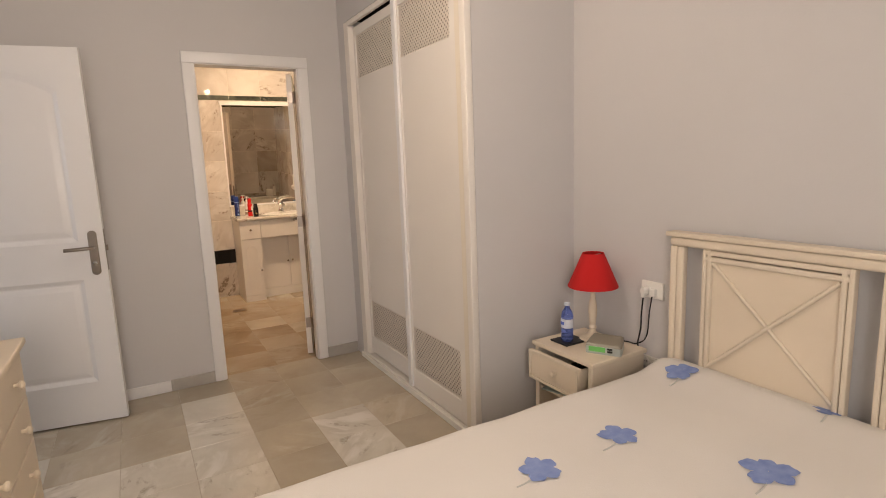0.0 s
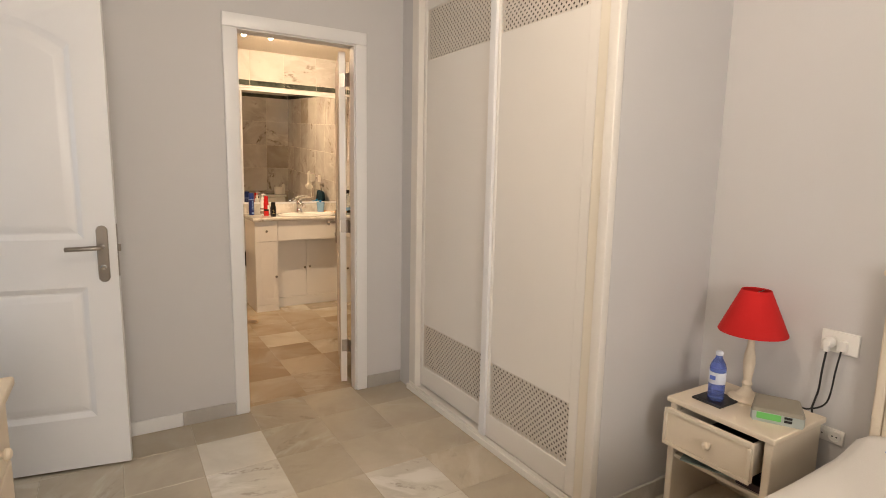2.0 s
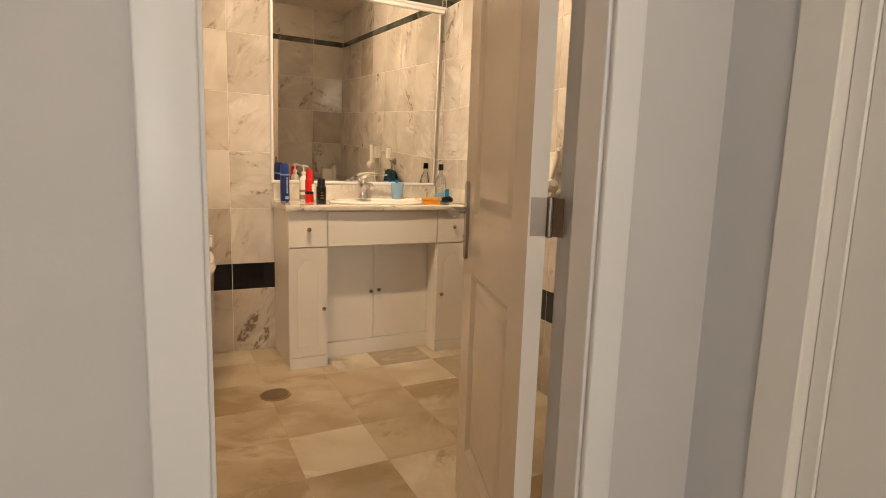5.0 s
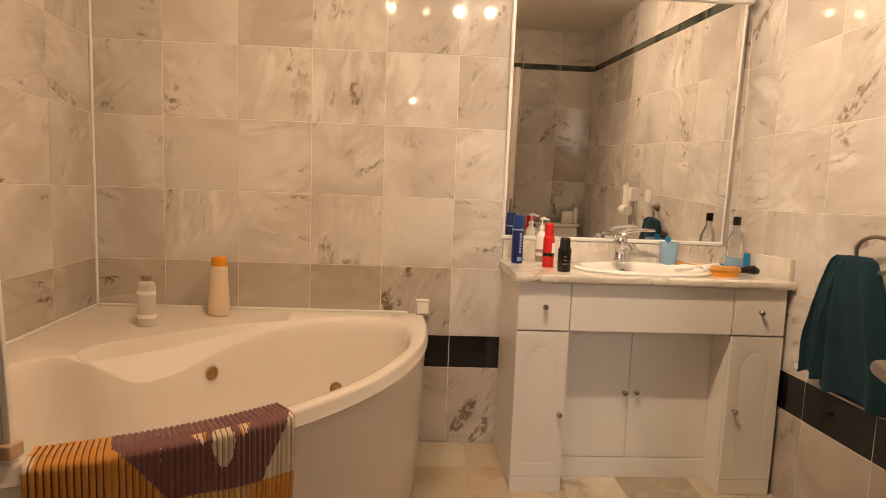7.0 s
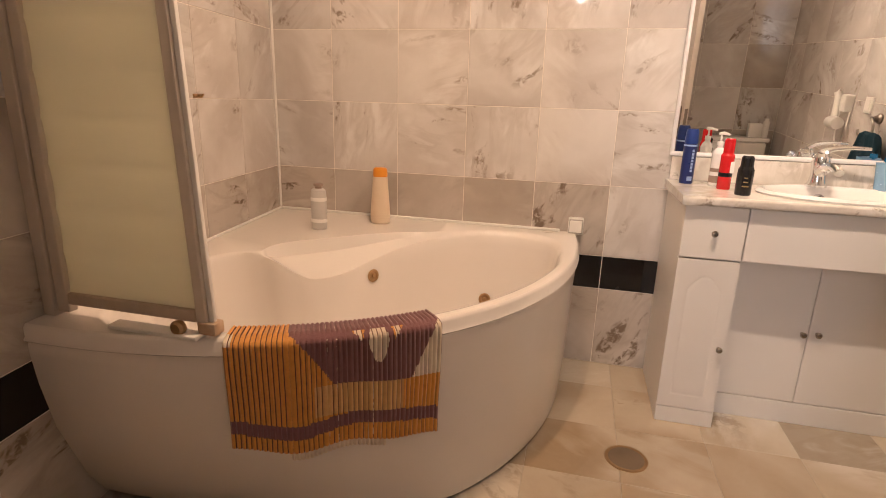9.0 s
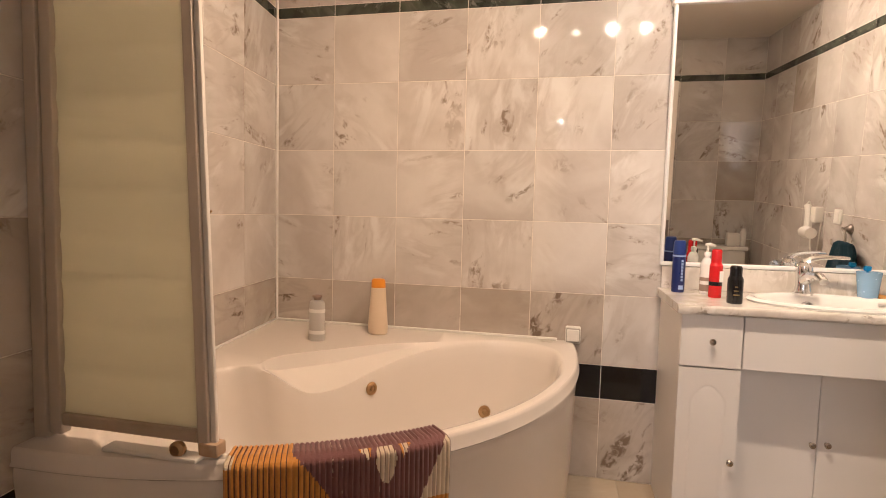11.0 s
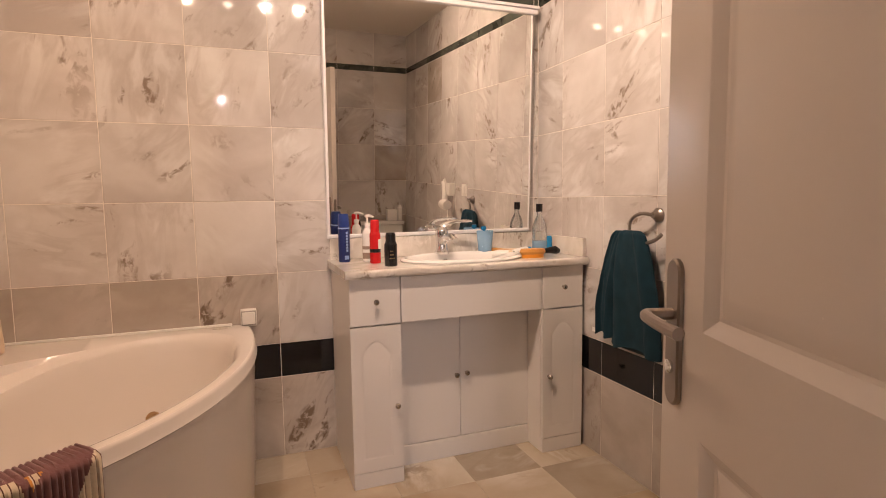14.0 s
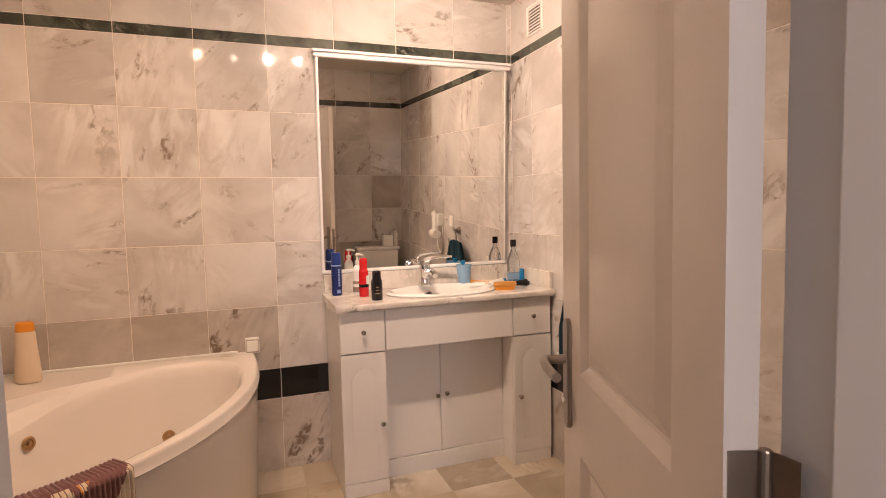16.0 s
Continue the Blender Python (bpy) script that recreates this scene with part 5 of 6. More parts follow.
def mat_sheet(u0, u1, long, gap, ribs):
    """A ribbed cloth over the rim, from u0 to u1 along it."""
    loops = []
    for j in range(NU + 1):
        u = u1 + (u0 - u1) * j / NU
        s = s_len[i_start] + (s_len[i_end] - s_len[i_start]) * (1 - u)
        (px, py), (ox, oy) = at_length(s)
        rib = 0.0042 * abs(math.sin(math.pi * ribs * j / NU))
        sag = 0.010 * math.sin(u * 7.5 + 0.2) - 0.006 * math.sin(u * 15)
        line = []
        for k in range(NV + 1):
            v = k / NV
            d = -0.05 + (long + 0.035 * u + 0.05) * v
            if d < 0:
                o, z = d, TZ + 0.005 + rib - gap
            elif d < 0.02:
                o, z = d + 0.006, TZ + 0.005 - d * 0.4 - gap
            else:
                o, z = 0.027 + rib - gap - 0.02 * (d - 0.02) + 0.004 * math.sin(v * 6 + u * 6) * min(1, d * 6), TZ + 0.003 - (d - 0.01) - sag * (d / 0.3)
            line.append((px + ox * o, py + oy * o, z))
        loops.append(line)
    return rings(loops, False, False, cyclic=False)


bm = mat_sheet(0.0, 1.0, 0.29, 0.0, 43)
bm.faces.ensure_lookup_table()
for idx, f in enumerate(bm.faces):
    j, k = divmod(idx, NV)
    u, v = 1 - (j + 0.5) / NU, ((k + 0.5) / NV * 0.34 - 0.05) / 0.29
    tint = mat_pattern(u, v)
    f.material_index = 3 if j % 6 == 0 and tint != 1 else tint
sheet = part("cloth", bm, (ORANGE, MAUVE, ECRU, GROOVE, PALE_OCHRE), bathmat, smooth=70)
hem = part("folded_hem", mat_sheet(0.27, 0.72, 0.312, 0.005, 22), ECRU, bathmat, "ecru hem of the folded layer", smooth=70)
for piece in (sheet, hem):
    md = piece.modifiers.new("thick", "SOLIDIFY")
    md.thickness = 0.004

# floor drain
fd = thing("floor_drain", "round stained steel floor drain cover", "drain", pose(0.43, 1.77, 0))
part("cover", lathe([(0, 0.0), (0.062, 0), (0.062, 0.002), (0.056, 0.004), (0, 0.0045)], 32), material("stained_steel", (0.28, 0.21, 0.14), 0.45, 0.7, vary=0.2, scale=20), fd)
part("ring", lathe([(0.0625, 0), (0.07, 0), (0.07, 0.003), (0.0625, 0.003)], 32), BRONZE, fd)

# bath socket
SILVG = material("grey_rubber", (0.42, 0.40, 0.37), 0.6)
bs = thing("wall_socket", "white weatherproof socket on the tiles with a loose wire", "socket", pose(0.196, YW, 0.637))
part("box", box(-0.032, 0.032, -0.034, 0, -0.036, 0.036, 0.005, 2), PLAST, bs)
part("gasket", box(-0.029, 0.029, -0.036, -0.034, -0.031, 0.031, 0.001), SILVG, bs, "grey rubber gasket")
part("lid", box(-0.026, 0.026, -0.042, -0.034, -0.026, 0.026, 0.004, 2), PLAST, bs)
part("wire", sweep(arc([(-0.01, -0.012, -0.036), (-0.015, -0.014, -0.05), (-0.05, -0.016, -0.056), (-0.07, -0.02, -0.03)], 5), 0.003, 6), PLAST, bs)

# towel ring and towel
tr = thing("towel_ring", "curved steel towel ring on the tiled wall", "towel ring", pose(XR, 1.615, 1.055))
part("rose", moved(lathe([(0, 0), (0.027, 0), (0.027, 0.008), (0.018, 0.016), (0.012, 0.03), (0, 0.032)], 20), Matrix.Rotation(-math.pi / 2, 4, "Y")), STEEL, tr)
part("ring", sweep(arc([(-0.03, 0, 0), (-0.055, 0.03, 0.006), (-0.06, 0.075, -0.015), (-0.06, 0.085, -0.06), (-0.06, 0.055, -0.095), (-0.06, 0.0, -0.10), (-0.06, -0.05, -0.085), (-0.055, -0.075, -0.065)], 6), 0.0065, 10), STEEL, tr)
TEAL = material("teal_terry", (0.0055, 0.033, 0.052), 0.95, vary=0.35, scale=22, bump=1.0, bump_scale=420)
towel = thing("hand_towel", "dark teal terry hand towel bunched through the towel ring", "towel")


def towel_fold(y_top, half_top, y_low, half_low, z_top, z_low, depth, ripples, seed):
    """One hanging fold of the towel: gathered at the ring, fuller and rippled towards its hem."""
    loops, rows, n = [], 44, 64
    for k in range(rows + 1):
        v = k / rows
        f = min(1.0, v * 1.35) ** 0.75
        half, mid_y = half_top + (half_low - half_top) * f, y_top + (y_low - y_top) * f
        row = []
        for i in range(n):
            a = 2 * math.pi * i / n
            cx, cy = math.cos(a), math.sin(a)
            e = abs(cy) ** 0.75 * (1 if cy > 0 else -1)
            ripple = (0.5 + 0.5 * v) * (0.011 * math.sin(ripples * cy * 2.2 + seed) + 0.004 * math.sin(11 * cy + 2 * seed + 2 * v))
            bulge = depth * (0.55 + 0.45 * math.sin(math.pi * min(1, v * 1.1 + 0.15)))
            wave = 0.004 * noise.noise((cx * 2 + seed, cy * 5, v * 7))
            row.append((XR - 0.062 + cx * bulge + ripple + wave, mid_y + e * half, z_top + (z_low - z_top) * v + (0.010 * math.sin(4 * cy + seed) * v)))
        loops.append(row)
    cap = [((p[0] + XR - 0.062) / 2, y_top + (p[1] - y_top) * 0.72, z_top + 0.012) for p in loops[0]]
    return rings([cap] + loops)


part("fold", towel_fold(1.745, 0.035, 1.835, 0.05, 0.982, 0.57, 0.020, 2.0, 0.4), TEAL, towel, smooth=70)
part("fold", towel_fold(1.685, 0.065, 1.665, 0.135, 0.985, 0.548, 0.030, 2.6, 2.1), TEAL, towel, smooth=70)
part("care_tag", box(XR - 0.084, XR - 0.082, 1.872, 1.888, 0.573, 0.591, 0), PLAST, towel, "small white woven tag")

# switch and hair dryer on the same wall, toilet behind the door
sw = thing("light_switch", "white switch on the tiled wall", "switch", pose(XR, 1.475, 1.11))
part("plate", box(-0.01, 0, -0.04, 0.04, -0.04, 0.04, 0.003, 2), PLAST, sw)
part("rocker", box(-0.014, -0.01, -0.022, 0.022, -0.03, 0.03, 0.002), PLAST, sw)
hd = thing("hair_dryer", "white wall-hung hair dryer with a curled handle", "hair dryer", pose(XR, 1.27, 1.0))
part("holder", box(-0.05, 0, -0.03, 0.03, 0.06, 0.15, 0.008, 2), PLAST, hd)
part("nozzle", moved(lathe([(0, -0.06), (0.032, -0.06), (0.036, 0.0), (0.03, 0.045), (0, 0.06)], 20), Matrix.Translation((-0.07, 0, 0.0)) @ Matrix.Rotation(math.pi / 2, 4, "X")), PLAST, hd)
part("grip", sweep(arc([(-0.07, -0.01, 0.0), (-0.06, -0.03, 0.07), (-0.055, -0.05, 0.13), (-0.06, -0.06, 0.16)], 5), 0.016, 12), PLAST, hd)
part("cord", sweep(arc([(-0.06, -0.06, 0.16), (-0.03, -0.09, 0.17), (-0.012, -0.1, 0.05), (-0.012, -0.08, -0.1), (-0.012, 0.0, -0.14), (-0.012, 0.03, 0.06)], 6), 0.004, 8), PLAST, hd)
wc = thing("toilet", "white ceramic toilet with a cistern behind the door", "toilet", pose(1.33, YB, 0))
part("cistern", box(-0.19, 0.19, 0.012, 0.2, 0.38, 0.75, 0.025, 3), CERAMIC, wc)
part("cistern_lid", box(-0.2, 0.2, 0.008, 0.21, 0.75, 0.78, 0.01, 3), CERAMIC, wc)
part("bowl", rings([[(r * math.cos(2 * math.pi * i / 28), 0.40 + c + r * 1.25 * math.sin(2 * math.pi * i / 28), z) for i in range(28)] for r, z, c in ((0.11, 0.0, -0.06), (0.105, 0.1, -0.06), (0.13, 0.24, -0.03), (0.175, 0.37, 0), (0.178, 0.4, 0), (0.14, 0.4, 0), (0.09, 0.25, -0.02))]), CERAMIC, wc)
part("seat", rings([[(r * math.cos(2 * math.pi * i / 28), 0.40 + r * 1.25 * math.sin(2 * math.pi * i / 28), z) for i in range(28)] for r, z in ((0.18, 0.402), (0.184, 0.41), (0.18, 0.425), (0.0001, 0.428))]), PLAST, wc)
solid("paper_box", box(-0.045, 0.045, -0.03, 0.03, 0, 0.1, 0.008, 2), PLAST, "white box on the toilet cistern", "box", pose(1.43, 0.25, 0.78))
tb = thing("spray_can", "white spray can on the toilet cistern", "can", pose(1.505, 0.24, 0.78))
part("body", lathe([(0, 0), (0.021, 0), (0.021, 0.11), (0.014, 0.12), (0.014, 0.135), (0, 0.136)], 18), PLAST, tb)

# ceiling spot bar with four bulbs
bar = thing("ceiling_spotlight", "ceiling bar with four bare reflector bulbs, lit", "ceiling light", pose(0, BULB_Y, CT))
part("bar", box(-0.28, 0.72, -0.012, 0.012, -0.02, 0.0, 0.004, 2), STEEL, bar)
GLOW = material("lit_bulb", (1, 0.9, 0.75), 0.3, emit=(1.0, 0.78, 0.5, 30.0))
for x, _ in SPOTS:
    sp = part("stem", sweep([(x, 0, -0.018), (x, 0, -0.04), (x, 0.0, -0.06)], 0.005, 8), BLACKP, bar)
    part("bulb_holder", moved(lathe([(0, 0.0), (0.011, 0), (0.014, -0.012), (0.013, -0.03), (0, -0.03)], 14), Matrix.Translation((x, 0, -0.055))), STEEL, sp)
    g = part("bulb", moved(lathe([(0, -0.03), (0.010, -0.032), (0.017, -0.04), (0.02, -0.05), (0.017, -0.06), (0.008, -0.068), (0, -0.069)], 18), Matrix.Translation((x, 0, -0.055))), GLOW, sp, "glowing bulb")
    g.visible_shadow = False

# air vent high on the right wall
vt = thing("air_vent", "cream slatted air vent above the dark border", "vent", pose(XR, 2.2, 2.21))
part("frame", joined(box(-0.008, 0, -0.075, 0.075, -0.075, -0.062, 0.002), box(-0.008, 0, -0.075, 0.075, 0.062, 0.075, 0.002), box(-0.008, 0, -0.075, -0.06, -0.062, 0.062, 0.002), box(-0.008, 0, 0.06, 0.075, -0.062, 0.062, 0.002)), PLAST, vt)
# dark sheet that stands for the shade behind the slats
part("backing", box(-0.002, 0, -0.06, 0.06, -0.062, 0.062, 0), INSIDE_SHADE, vt)
for k in range(8):
    part("slat", box(-0.007, -0.003, -0.06, 0.06, -0.056 + k * 0.0155, -0.048 + k * 0.0155, 0.001), PLAST, vt)

# bottles
def bottle(name, label, cat, x, y, z, prof_body, mat, prof_cap=None, cap=None, sx=1.0, sy=1.0, turn=0, band=None, group=""):
    b = thing(name, label, cat, pose(x, y, z, 0, 0, turn), group)
    part("body", lathe(prof_body, 24, sx, sy), mat, b)
    if prof_cap:
        part("cap", lathe(prof_cap, 20, sx if cap is not None else 1, sy), cap, b)
    for r, z0, z1, m in band or ():
        part("label", lathe([(r, z0), (r + 0.0004, z0 + 0.001), (r + 0.0004, z1 - 0.001), (r, z1)], 24, sx, sy), m, b)
    return b


BLUE = material("blue_can_paint", (0.008, 0.02, 0.13), 0.3, vary=0.08)
BLUE3 = material("blue_cap_plastic", (0.012, 0.04, 0.22), 0.35, vary=0.08)
BLUE2 = material("blue_can_print", (0.30, 0.42, 0.72), 0.35)
REDP = material("red_can_paint", (0.62, 0.015, 0.015), 0.25, vary=0.05)
BLACKG = material("black_can_paint", (0.012, 0.011, 0.012), 0.2, vary=0.1)
GOLD = material("gold_print", (0.45, 0.33, 0.12), 0.3, 0.8)
OATP = material("cream_bottle_plastic", (0.74, 0.60, 0.44), 0.4, vary=0.05)
YELC = material("orange_cap_plastic", (0.78, 0.30, 0.02), 0.35)
SILV = material("grey_bottle_plastic", (0.55, 0.53, 0.50), 0.35, vary=0.08)
CLEAR = material("clear_bottle_plastic", (0.9, 0.92, 0.93), 0.05, vary=0.02, transmission=0.92)
SKY = material("pale_blue_plastic", (0.35, 0.58, 0.82), 0.25, transmission=0.25)
CYAN = material("cyan_liquid", (0.03, 0.33, 0.72), 0.1, transmission=0.4)
WOOD = material("orange_wood", (0.58, 0.27, 0.05), 0.4, vary=0.2, scale=25, stretch=(1, 0.2, 1), bump=0.1)
BROWNL = material("brown_label_print", (0.30, 0.22, 0.17), 0.5)

ZC = CT1
bl = thing("spray_can", "tall dark blue spray can with pale upright lettering", "can", pose(0.592, 2.355, ZC, 0, 0, 12))
part("body", lathe([(0, 0), (0.023, 0), (0.0245, 0.004), (0.0245, 0.142), (0.022, 0.15), (0, 0.15)], 24), BLUE, bl)
part("cap", lathe([(0, 0.148), (0.0235, 0.15), (0.0245, 0.155), (0.0225, 0.196), (0.019, 0.205), (0, 0.206)], 24), BLUE3, bl)
part("band", lathe([(0.0247, 0.141), (0.025, 0.142), (0.025, 0.146), (0.0247, 0.147)], 24), BLUE2, bl)
for k in range(7):
    part("lettering", box(-0.001, 0.007, -0.0258, -0.0235, 0.045 + k * 0.0125, 0.0545 + k * 0.0125, 0), BLUE2, bl)
part("print", box(-0.008, 0.010, -0.0256, -0.0235, 0.012, 0.028, 0), BLUE2, bl)
bottle("deodorant_can", "red spray can with a pale print", "can", 0.702, 2.25, ZC, [(0, 0), (0.021, 0), (0.0225, 0.004), (0.0225, 0.12), (0.018, 0.13), (0.018, 0.175), (0.015, 0.181), (0, 0.182)], REDP, band=((0.0226, 0.045, 0.06, BLACKG),))
part("print", box(0.008, 0.021, -0.022, -0.014, 0.06, 0.1, 0.001), PLAST, bpy.data.objects["deodorant_can"])
bc = bottle("deodorant_can", "short black spray can with a gold print", "can", 0.735, 2.125, ZC, [(0, 0), (0.024, 0), (0.0255, 0.004), (0.0255, 0.085), (0.02, 0.097), (0.0195, 0.125), (0.016, 0.132), (0, 0.133)], BLACKG)
for k in range(3):
    part("print", box(-0.012 + 0.002 * k, 0.008 - 0.003 * k, -0.0262, -0.0240, 0.03 + k * 0.014, 0.034 + k * 0.014, 0), GOLD, bc)
pb = bottle("soap_dispenser", "white pump bottle with a brown lettered label", "bottle", 0.690, 2.335, ZC, [(0, 0), (0.02, 0), (0.023, 0.005), (0.023, 0.12), (0.017, 0.135), (0.01, 0.142), (0.01, 0.15), (0, 0.15)], CERAMIC, band=((0.0231, 0.012, 0.038, BROWNL), (0.0231, 0.052, 0.066, BROWNL)))
part("pump", joined(lathe([(0, 0.15), (0.012, 0.15), (0.012, 0.163), (0.0035, 0.165), (0.0035, 0.188), (0, 0.188)], 14), moved(sweep([(0.01, 0, 0.193), (-0.008, 0, 0.195), (-0.032, 0, 0.189)], [0.006, 0.007, 0.004], 10, 0.7), Matrix.Rotation(radians(200), 4, "Z"))), PLAST, pb)
cup = thing("tooth_mug", "pale blue plastic tooth mug behind the basin", "mug", pose(1.262, 2.372, ZC + 0.012))
part("cup", rings([[(r * math.cos(2 * math.pi * i / 26), r * math.sin(2 * math.pi * i / 26), z) for i in range(26)] for r, z in ((0.03, 0), (0.031, 0.002), (0.04, 0.098), (0.0385, 0.098), (0.029, 0.006))]), SKY, cup)
part("brush_head", joined(sweep([(0.0, 0.01, 0.01), (0.004, 0.02, 0.08), (0.006, 0.024, 0.115)], 0.005, 8), box(-0.008, 0.016, 0.016, 0.03, 0.1, 0.118, 0.003)), CYAN, cup)
mw = bottle("mouthwash_bottle", "clear bottle with a black cap and a blue label", "bottle", 1.535, 2.335, ZC, [(0, 0), (0.033, 0), (0.036, 0.005), (0.036, 0.12), (0.026, 0.15), (0.013, 0.175), (0.013, 0.2), (0, 0.2)], CLEAR, [(0, 0.195), (0.0165, 0.195), (0.0165, 0.232), (0, 0.233)], BLACKG, 1.0, 0.7)
part("liquid", lathe([(0, 0.004), (0.031, 0.004), (0.0335, 0.008), (0.0335, 0.035), (0, 0.035)], 20, 1.0, 0.68), CYAN, mw)
part("label", lathe([(0.0363, 0.02), (0.0366, 0.022), (0.0366, 0.052), (0.0363, 0.054)], 24, 1.0, 0.7), SKY, mw, "pale blue label band")
tu = thing("cream_tube", "white cosmetic tube lying on the counter", "tube", pose(1.43, 2.31, ZC, 0, 0, 24))
part("tube", sweep([(-0.065, 0, 0.004), (-0.05, 0, 0.009), (0.02, 0, 0.016), (0.035, 0, 0.016)], [0.017, 0.0175, 0.016, 0.0155], 14, 0.75), PLAST, tu)
part("cap", sweep([(0.035, 0, 0.016), (0.058, 0, 0.016), (0.06, 0, 0.016)], [0.013, 0.012, 0.008], 14), CYAN, tu)
tu = thing("cream_tube", "white cosmetic tube lying on the counter", "tube", pose(1.31, 2.285, ZC, 0, 0, -35))
part("tube", sweep([(-0.05, 0, 0.004), (-0.03, 0, 0.009), (0.02, 0, 0.013), (0.03, 0, 0.013)], [0.013, 0.0135, 0.013, 0.012], 14, 0.75), PLAST, tu)
part("cap", sweep([(0.03, 0, 0.013), (0.045, 0, 0.013), (0.047, 0, 0.013)], [0.010, 0.0095, 0.007], 14), OATP, tu)
bottle("travel_bottle", "small bright blue bottle", "bottle", 1.548, 2.265, ZC, [(0, 0), (0.013, 0), (0.013, 0.075), (0.009, 0.082), (0, 0.083)], CYAN)
hb2 = thing("hairbrush", "wooden hairbrush with a black handle lying on the counter", "hairbrush", pose(1.38, 2.13, ZC + 0.026, 0, 0, -4) @ Matrix.Diagonal((1.0, 1.0, 1.28, 1)))
part("head", moved(lathe([(0, -0.008), (0.9, -0.008), (1.0, 0), (0.9, 0.01), (0, 0.012)], 26), Matrix.Diagonal((0.062, 0.03, 1, 1))), WOOD, hb2)
part("bristles", moved(lathe([(0, -0.02), (0.84, -0.02), (0.84, -0.008), (0, -0.008)], 26), Matrix.Diagonal((0.062, 0.03, 1, 1))), YELC, hb2)
part("handle", sweep([(0.058, 0, 0), (0.085, 0.002, 0.002), (0.115, 0.003, 0.002), (0.132, 0.003, -0.002)], [0.008, 0.012, 0.016, 0.009], 12, 0.8), BLACKG, hb2)
for n, (x, y, turn, c) in enumerate(((1.36, 2.30, -28, PLAST), (1.395, 2.345, -16, OATP), (1.34, 2.335, -38, WOOD))):
    t_ = thing("toothbrush", "toothbrushes and tubes lying in a heap on the counter", "toothbrush", pose(x, y, ZC, 0, 0, turn), "clutter on the vanity top")
    part("tube", sweep([(-0.075, 0, 0.008), (-0.06, 0, 0.011 + 0.004 * n), (0.04, 0, 0.013), (0.08, 0, 0.008)], [0.006, 0.011, 0.009, 0.005], 10, 0.7), c, t_)
rz = thing("razor", "black razor lying on the counter", "razor", pose(1.47, 2.235, ZC, 0, 0, 20))
part("grip", sweep([(-0.06, 0, 0.009), (0, 0, 0.013), (0.05, 0, 0.012)], [0.006, 0.009, 0.006], 10), BLACKP, rz)
part("blade_head", box(0.046, 0.062, -0.02, 0.02, 0.004, 0.018, 0.002), BLACKP, rz)

bottle("shampoo_bottle", "grey shampoo bottle with a dark cap on the bath deck", "bottle", -0.855, 2.13, TZ, [(0, 0), (0.03, 0), (0.034, 0.006), (0.0335, 0.15), (0.031, 0.165), (0.022, 0.172), (0, 0.172)], SILV, [(0, 0.172), (0.015, 0.172), (0.015, 0.18), (0.021, 0.184), (0.021, 0.192), (0, 0.195)], BROWNL, 1.0, 0.7, band=((0.0343, 0.03, 0.045, PLAST), (0.0343, 0.12, 0.135, PLAST)))
bottle("shower_gel_bottle", "cream shower gel bottle with an orange cap on the bath deck", "bottle", -0.655, 2.325, TZ, [(0, 0), (0.038, 0), (0.044, 0.006), (0.046, 0.03), (0.042, 0.09), (0.037, 0.15), (0.034, 0.205), (0.028, 0.212), (0, 0.212)], OATP, [(0, 0.208), (0.031, 0.208), (0.033, 0.214), (0.031, 0.242), (0.024, 0.248), (0, 0.249)], YELC, 1.0, 0.65)

# ---- tiles, piece by piece ----
TILE_MESH = {}


def tile_mesh(w, h, t, mat):
    key = (round(w, 3), round(h, 3), mat.name)
    if key not in TILE_MESH:
        b = min(0.0012, t * 0.8)
        bm = rings([[(sx * (w / 2 - o), sy * (h / 2 - o), z) for sx, sy in ((-1, -1), (1, -1), (1, 1), (-1, 1))] for o, z in ((0, -t), (0, -b), (b, 0))], False, True)
        TILE_MESH[key] = mesh_of("tile", bm, mat)
    return TILE_MESH[key]


def lay(parent, w, h, m, mat, name="tile", t=0.0015):
    ob = new(name, tile_mesh(w, h, t, mat))
    ob.parent = parent
    ob.matrix_basis = m


ROWS_Z = [(0.0, 0.357), (0.357, 0.507), (0.507, 0.816), (0.816, 1.125), (1.125, 1.434), (1.434, 1.743), (1.743, 2.052), (2.052, 2.103), (2.103, CT)]
J = 0.0028
rnd = random.Random(5)


def tile_wall(parent, cuts_, place, skip=None, stretch=1.0, dun=None):
    """Lay rows of tiles along cut lines; place(s, z) gives the pose of a tile's middle."""
    for r, (z0, z1) in enumerate(ROWS_Z):
        for a, b in zip(cuts_, cuts_[1:]):
            if b - a < 0.012 or (skip and skip(a, b, z0, z1)):
                continue
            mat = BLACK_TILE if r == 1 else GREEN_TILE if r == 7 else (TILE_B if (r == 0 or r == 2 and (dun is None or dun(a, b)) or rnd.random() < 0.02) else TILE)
            lay(parent, (b - a) * stretch - J, z1 - z0 - J, place((a + b) / 2, (z0 + z1) / 2) @ pose(0, 0, 0, 0, 0, rnd.choice((0, 180))), mat)


def cuts_between(lo, hi, first, pitch):
    c, x = [lo], first
    while x < hi - 0.01:
        if x > lo + 0.01:
            c.append(x)
        x += pitch
    return c + [hi]


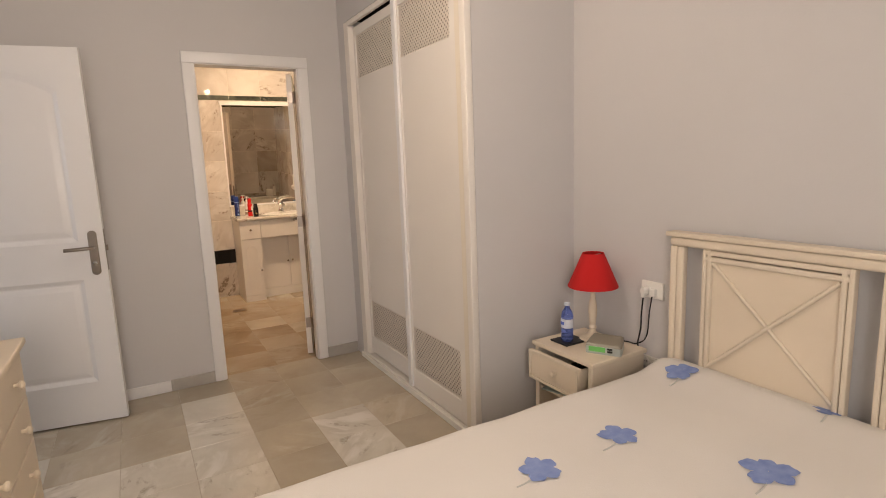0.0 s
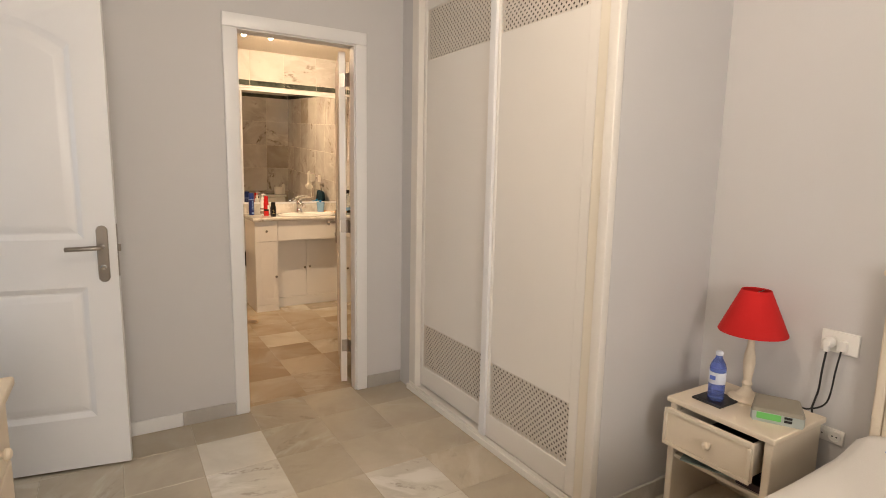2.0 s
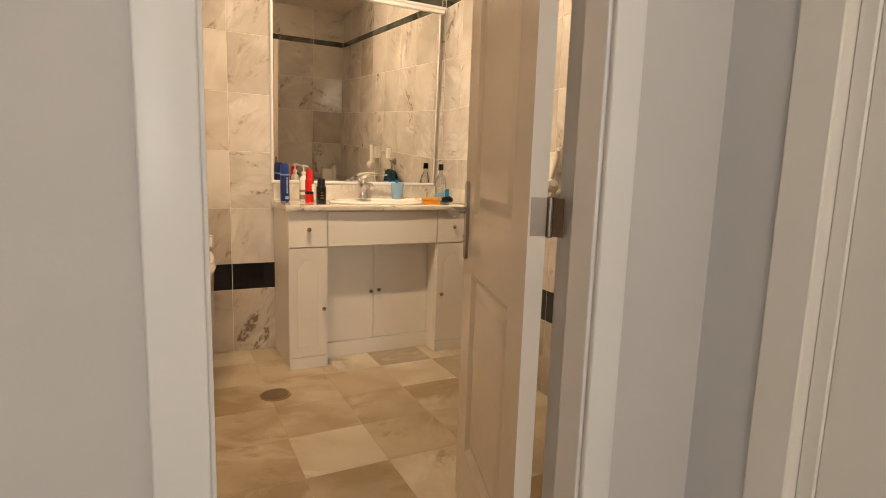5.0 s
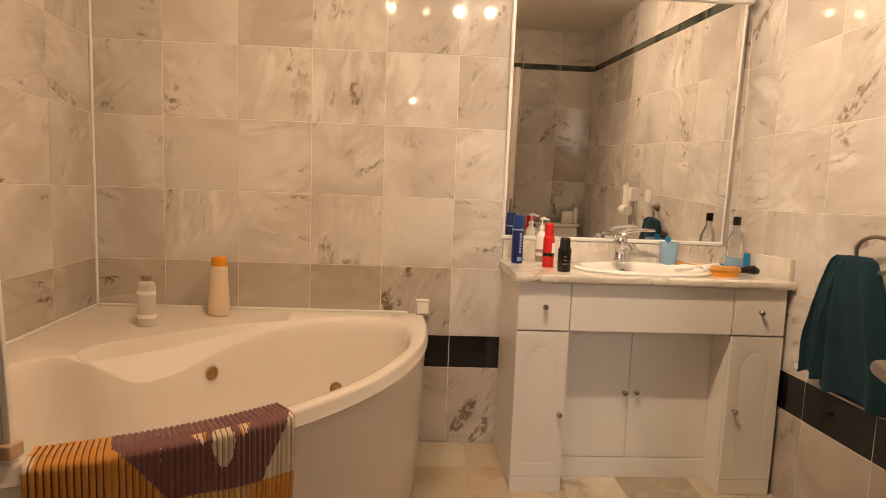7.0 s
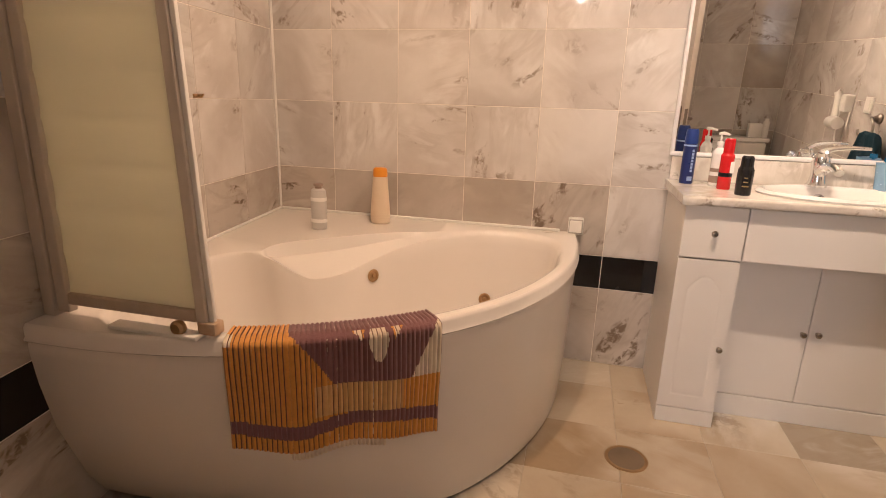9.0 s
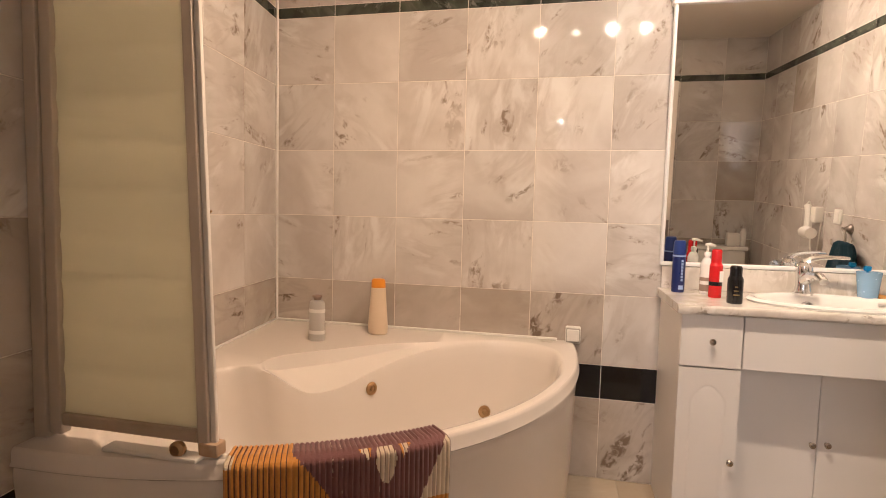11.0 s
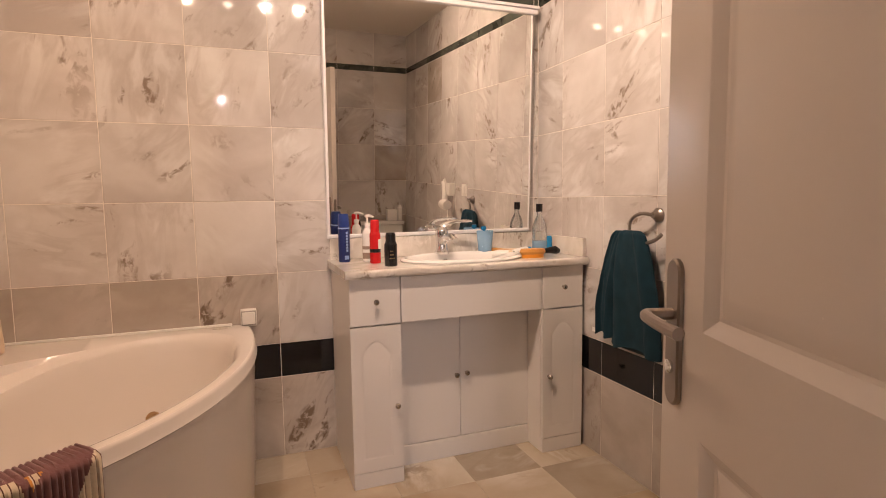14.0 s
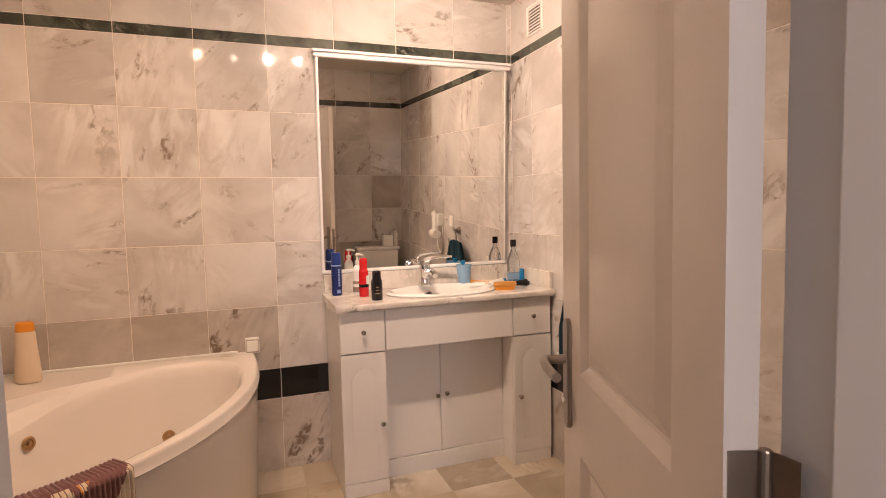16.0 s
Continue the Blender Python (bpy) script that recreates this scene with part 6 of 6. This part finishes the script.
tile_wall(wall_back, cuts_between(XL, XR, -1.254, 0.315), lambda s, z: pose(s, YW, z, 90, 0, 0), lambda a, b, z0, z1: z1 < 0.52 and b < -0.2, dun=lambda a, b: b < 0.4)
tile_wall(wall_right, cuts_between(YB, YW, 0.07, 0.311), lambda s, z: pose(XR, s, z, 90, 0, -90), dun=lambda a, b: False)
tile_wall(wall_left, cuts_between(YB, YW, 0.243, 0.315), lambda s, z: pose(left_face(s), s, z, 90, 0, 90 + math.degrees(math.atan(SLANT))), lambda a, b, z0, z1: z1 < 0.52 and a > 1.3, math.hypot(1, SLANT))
tile_wall(wall_bath_door, cuts_between(left_face(YB), -0.03, -0.7, 0.315), lambda s, z: pose(s, YB, z, 90, 0, 180))
tile_wall(wall_bath_door, cuts_between(0.79, XR, 1.0, 0.315), lambda s, z: pose(s, YB, z, 90, 0, 180))
for a, b in ((-0.03, 0.3), (0.3, 0.79)):
    lay(wall_bath_door, b - a - J, CT - 2.06 - J, pose((a + b) / 2, YB, (2.06 + CT) / 2, 90, 0, 180), TILE)

# floor tiles: the bedroom's grid up to the doorway, the bathroom's beyond it
PALE = {(0, 0), (0, 1), (0, 2), (0, 3), (-1, 2), (-2, 2), (-1, 3), (-3, 2), (2, 2), (2, 3), (-3, 1)}
FX, FY, PX, PY = -0.23, -0.235, 0.298, 0.306
for i in range(-4, 7):
    for j in range(-1, 16):
        x0, x1 = max(FX + PX * i, XL), min(FX + PX * (i + 1), BX1)
        y1, y0 = FY - PY * j, max(FY - PY * (j + 1), BY0)
        if (x0 > 1.0 and y1 > -1.5) or x1 < BX0 or x1 - x0 < 0.03 or y1 - y0 < 0.03:
            continue
        lay(floor, x1 - x0 - 0.0022, y1 - y0 - 0.0022, pose((x0 + x1) / 2, (y0 + y1) / 2, 0, 0, 0, rnd.choice((0, 180))), FLOOR_L if (i, j) in PALE else FLOOR_D, t=0.0035)
GX, GY, GP = 0.404, 1.639, 0.304
CREAM_AT = {(1, 1), (3, 1), (2, 0), (-1, 2), (0, -2), (1, -3), (-2, -1), (3, -2)}
GREY_AT = {(2, 1), (3, 0), (2, -3)}
for i in range(-6, 5):
    for j in range(-6, 4):
        x0, x1 = max(GX + GP * i, XL), min(GX + GP * (i + 1), XR)
        y0, y1 = max(GY + GP * j, FY + PY), min(GY + GP * (j + 1), YW)
        if x1 - x0 < 0.03 or y1 - y0 < 0.01 or (y0 > 1.3 and x1 < -0.25):
            continue
        mat = FLOOR_W if (i, j) in CREAM_AT else FLOOR_G if (i, j) in GREY_AT else FLOOR_B
        lay(floor, x1 - x0 - 0.0016, y1 - y0 - 0.0016, pose((x0 + x1) / 2, (y0 + y1) / 2, 0, 0, 0, rnd.choice((0, 180))), mat, t=0.0035)
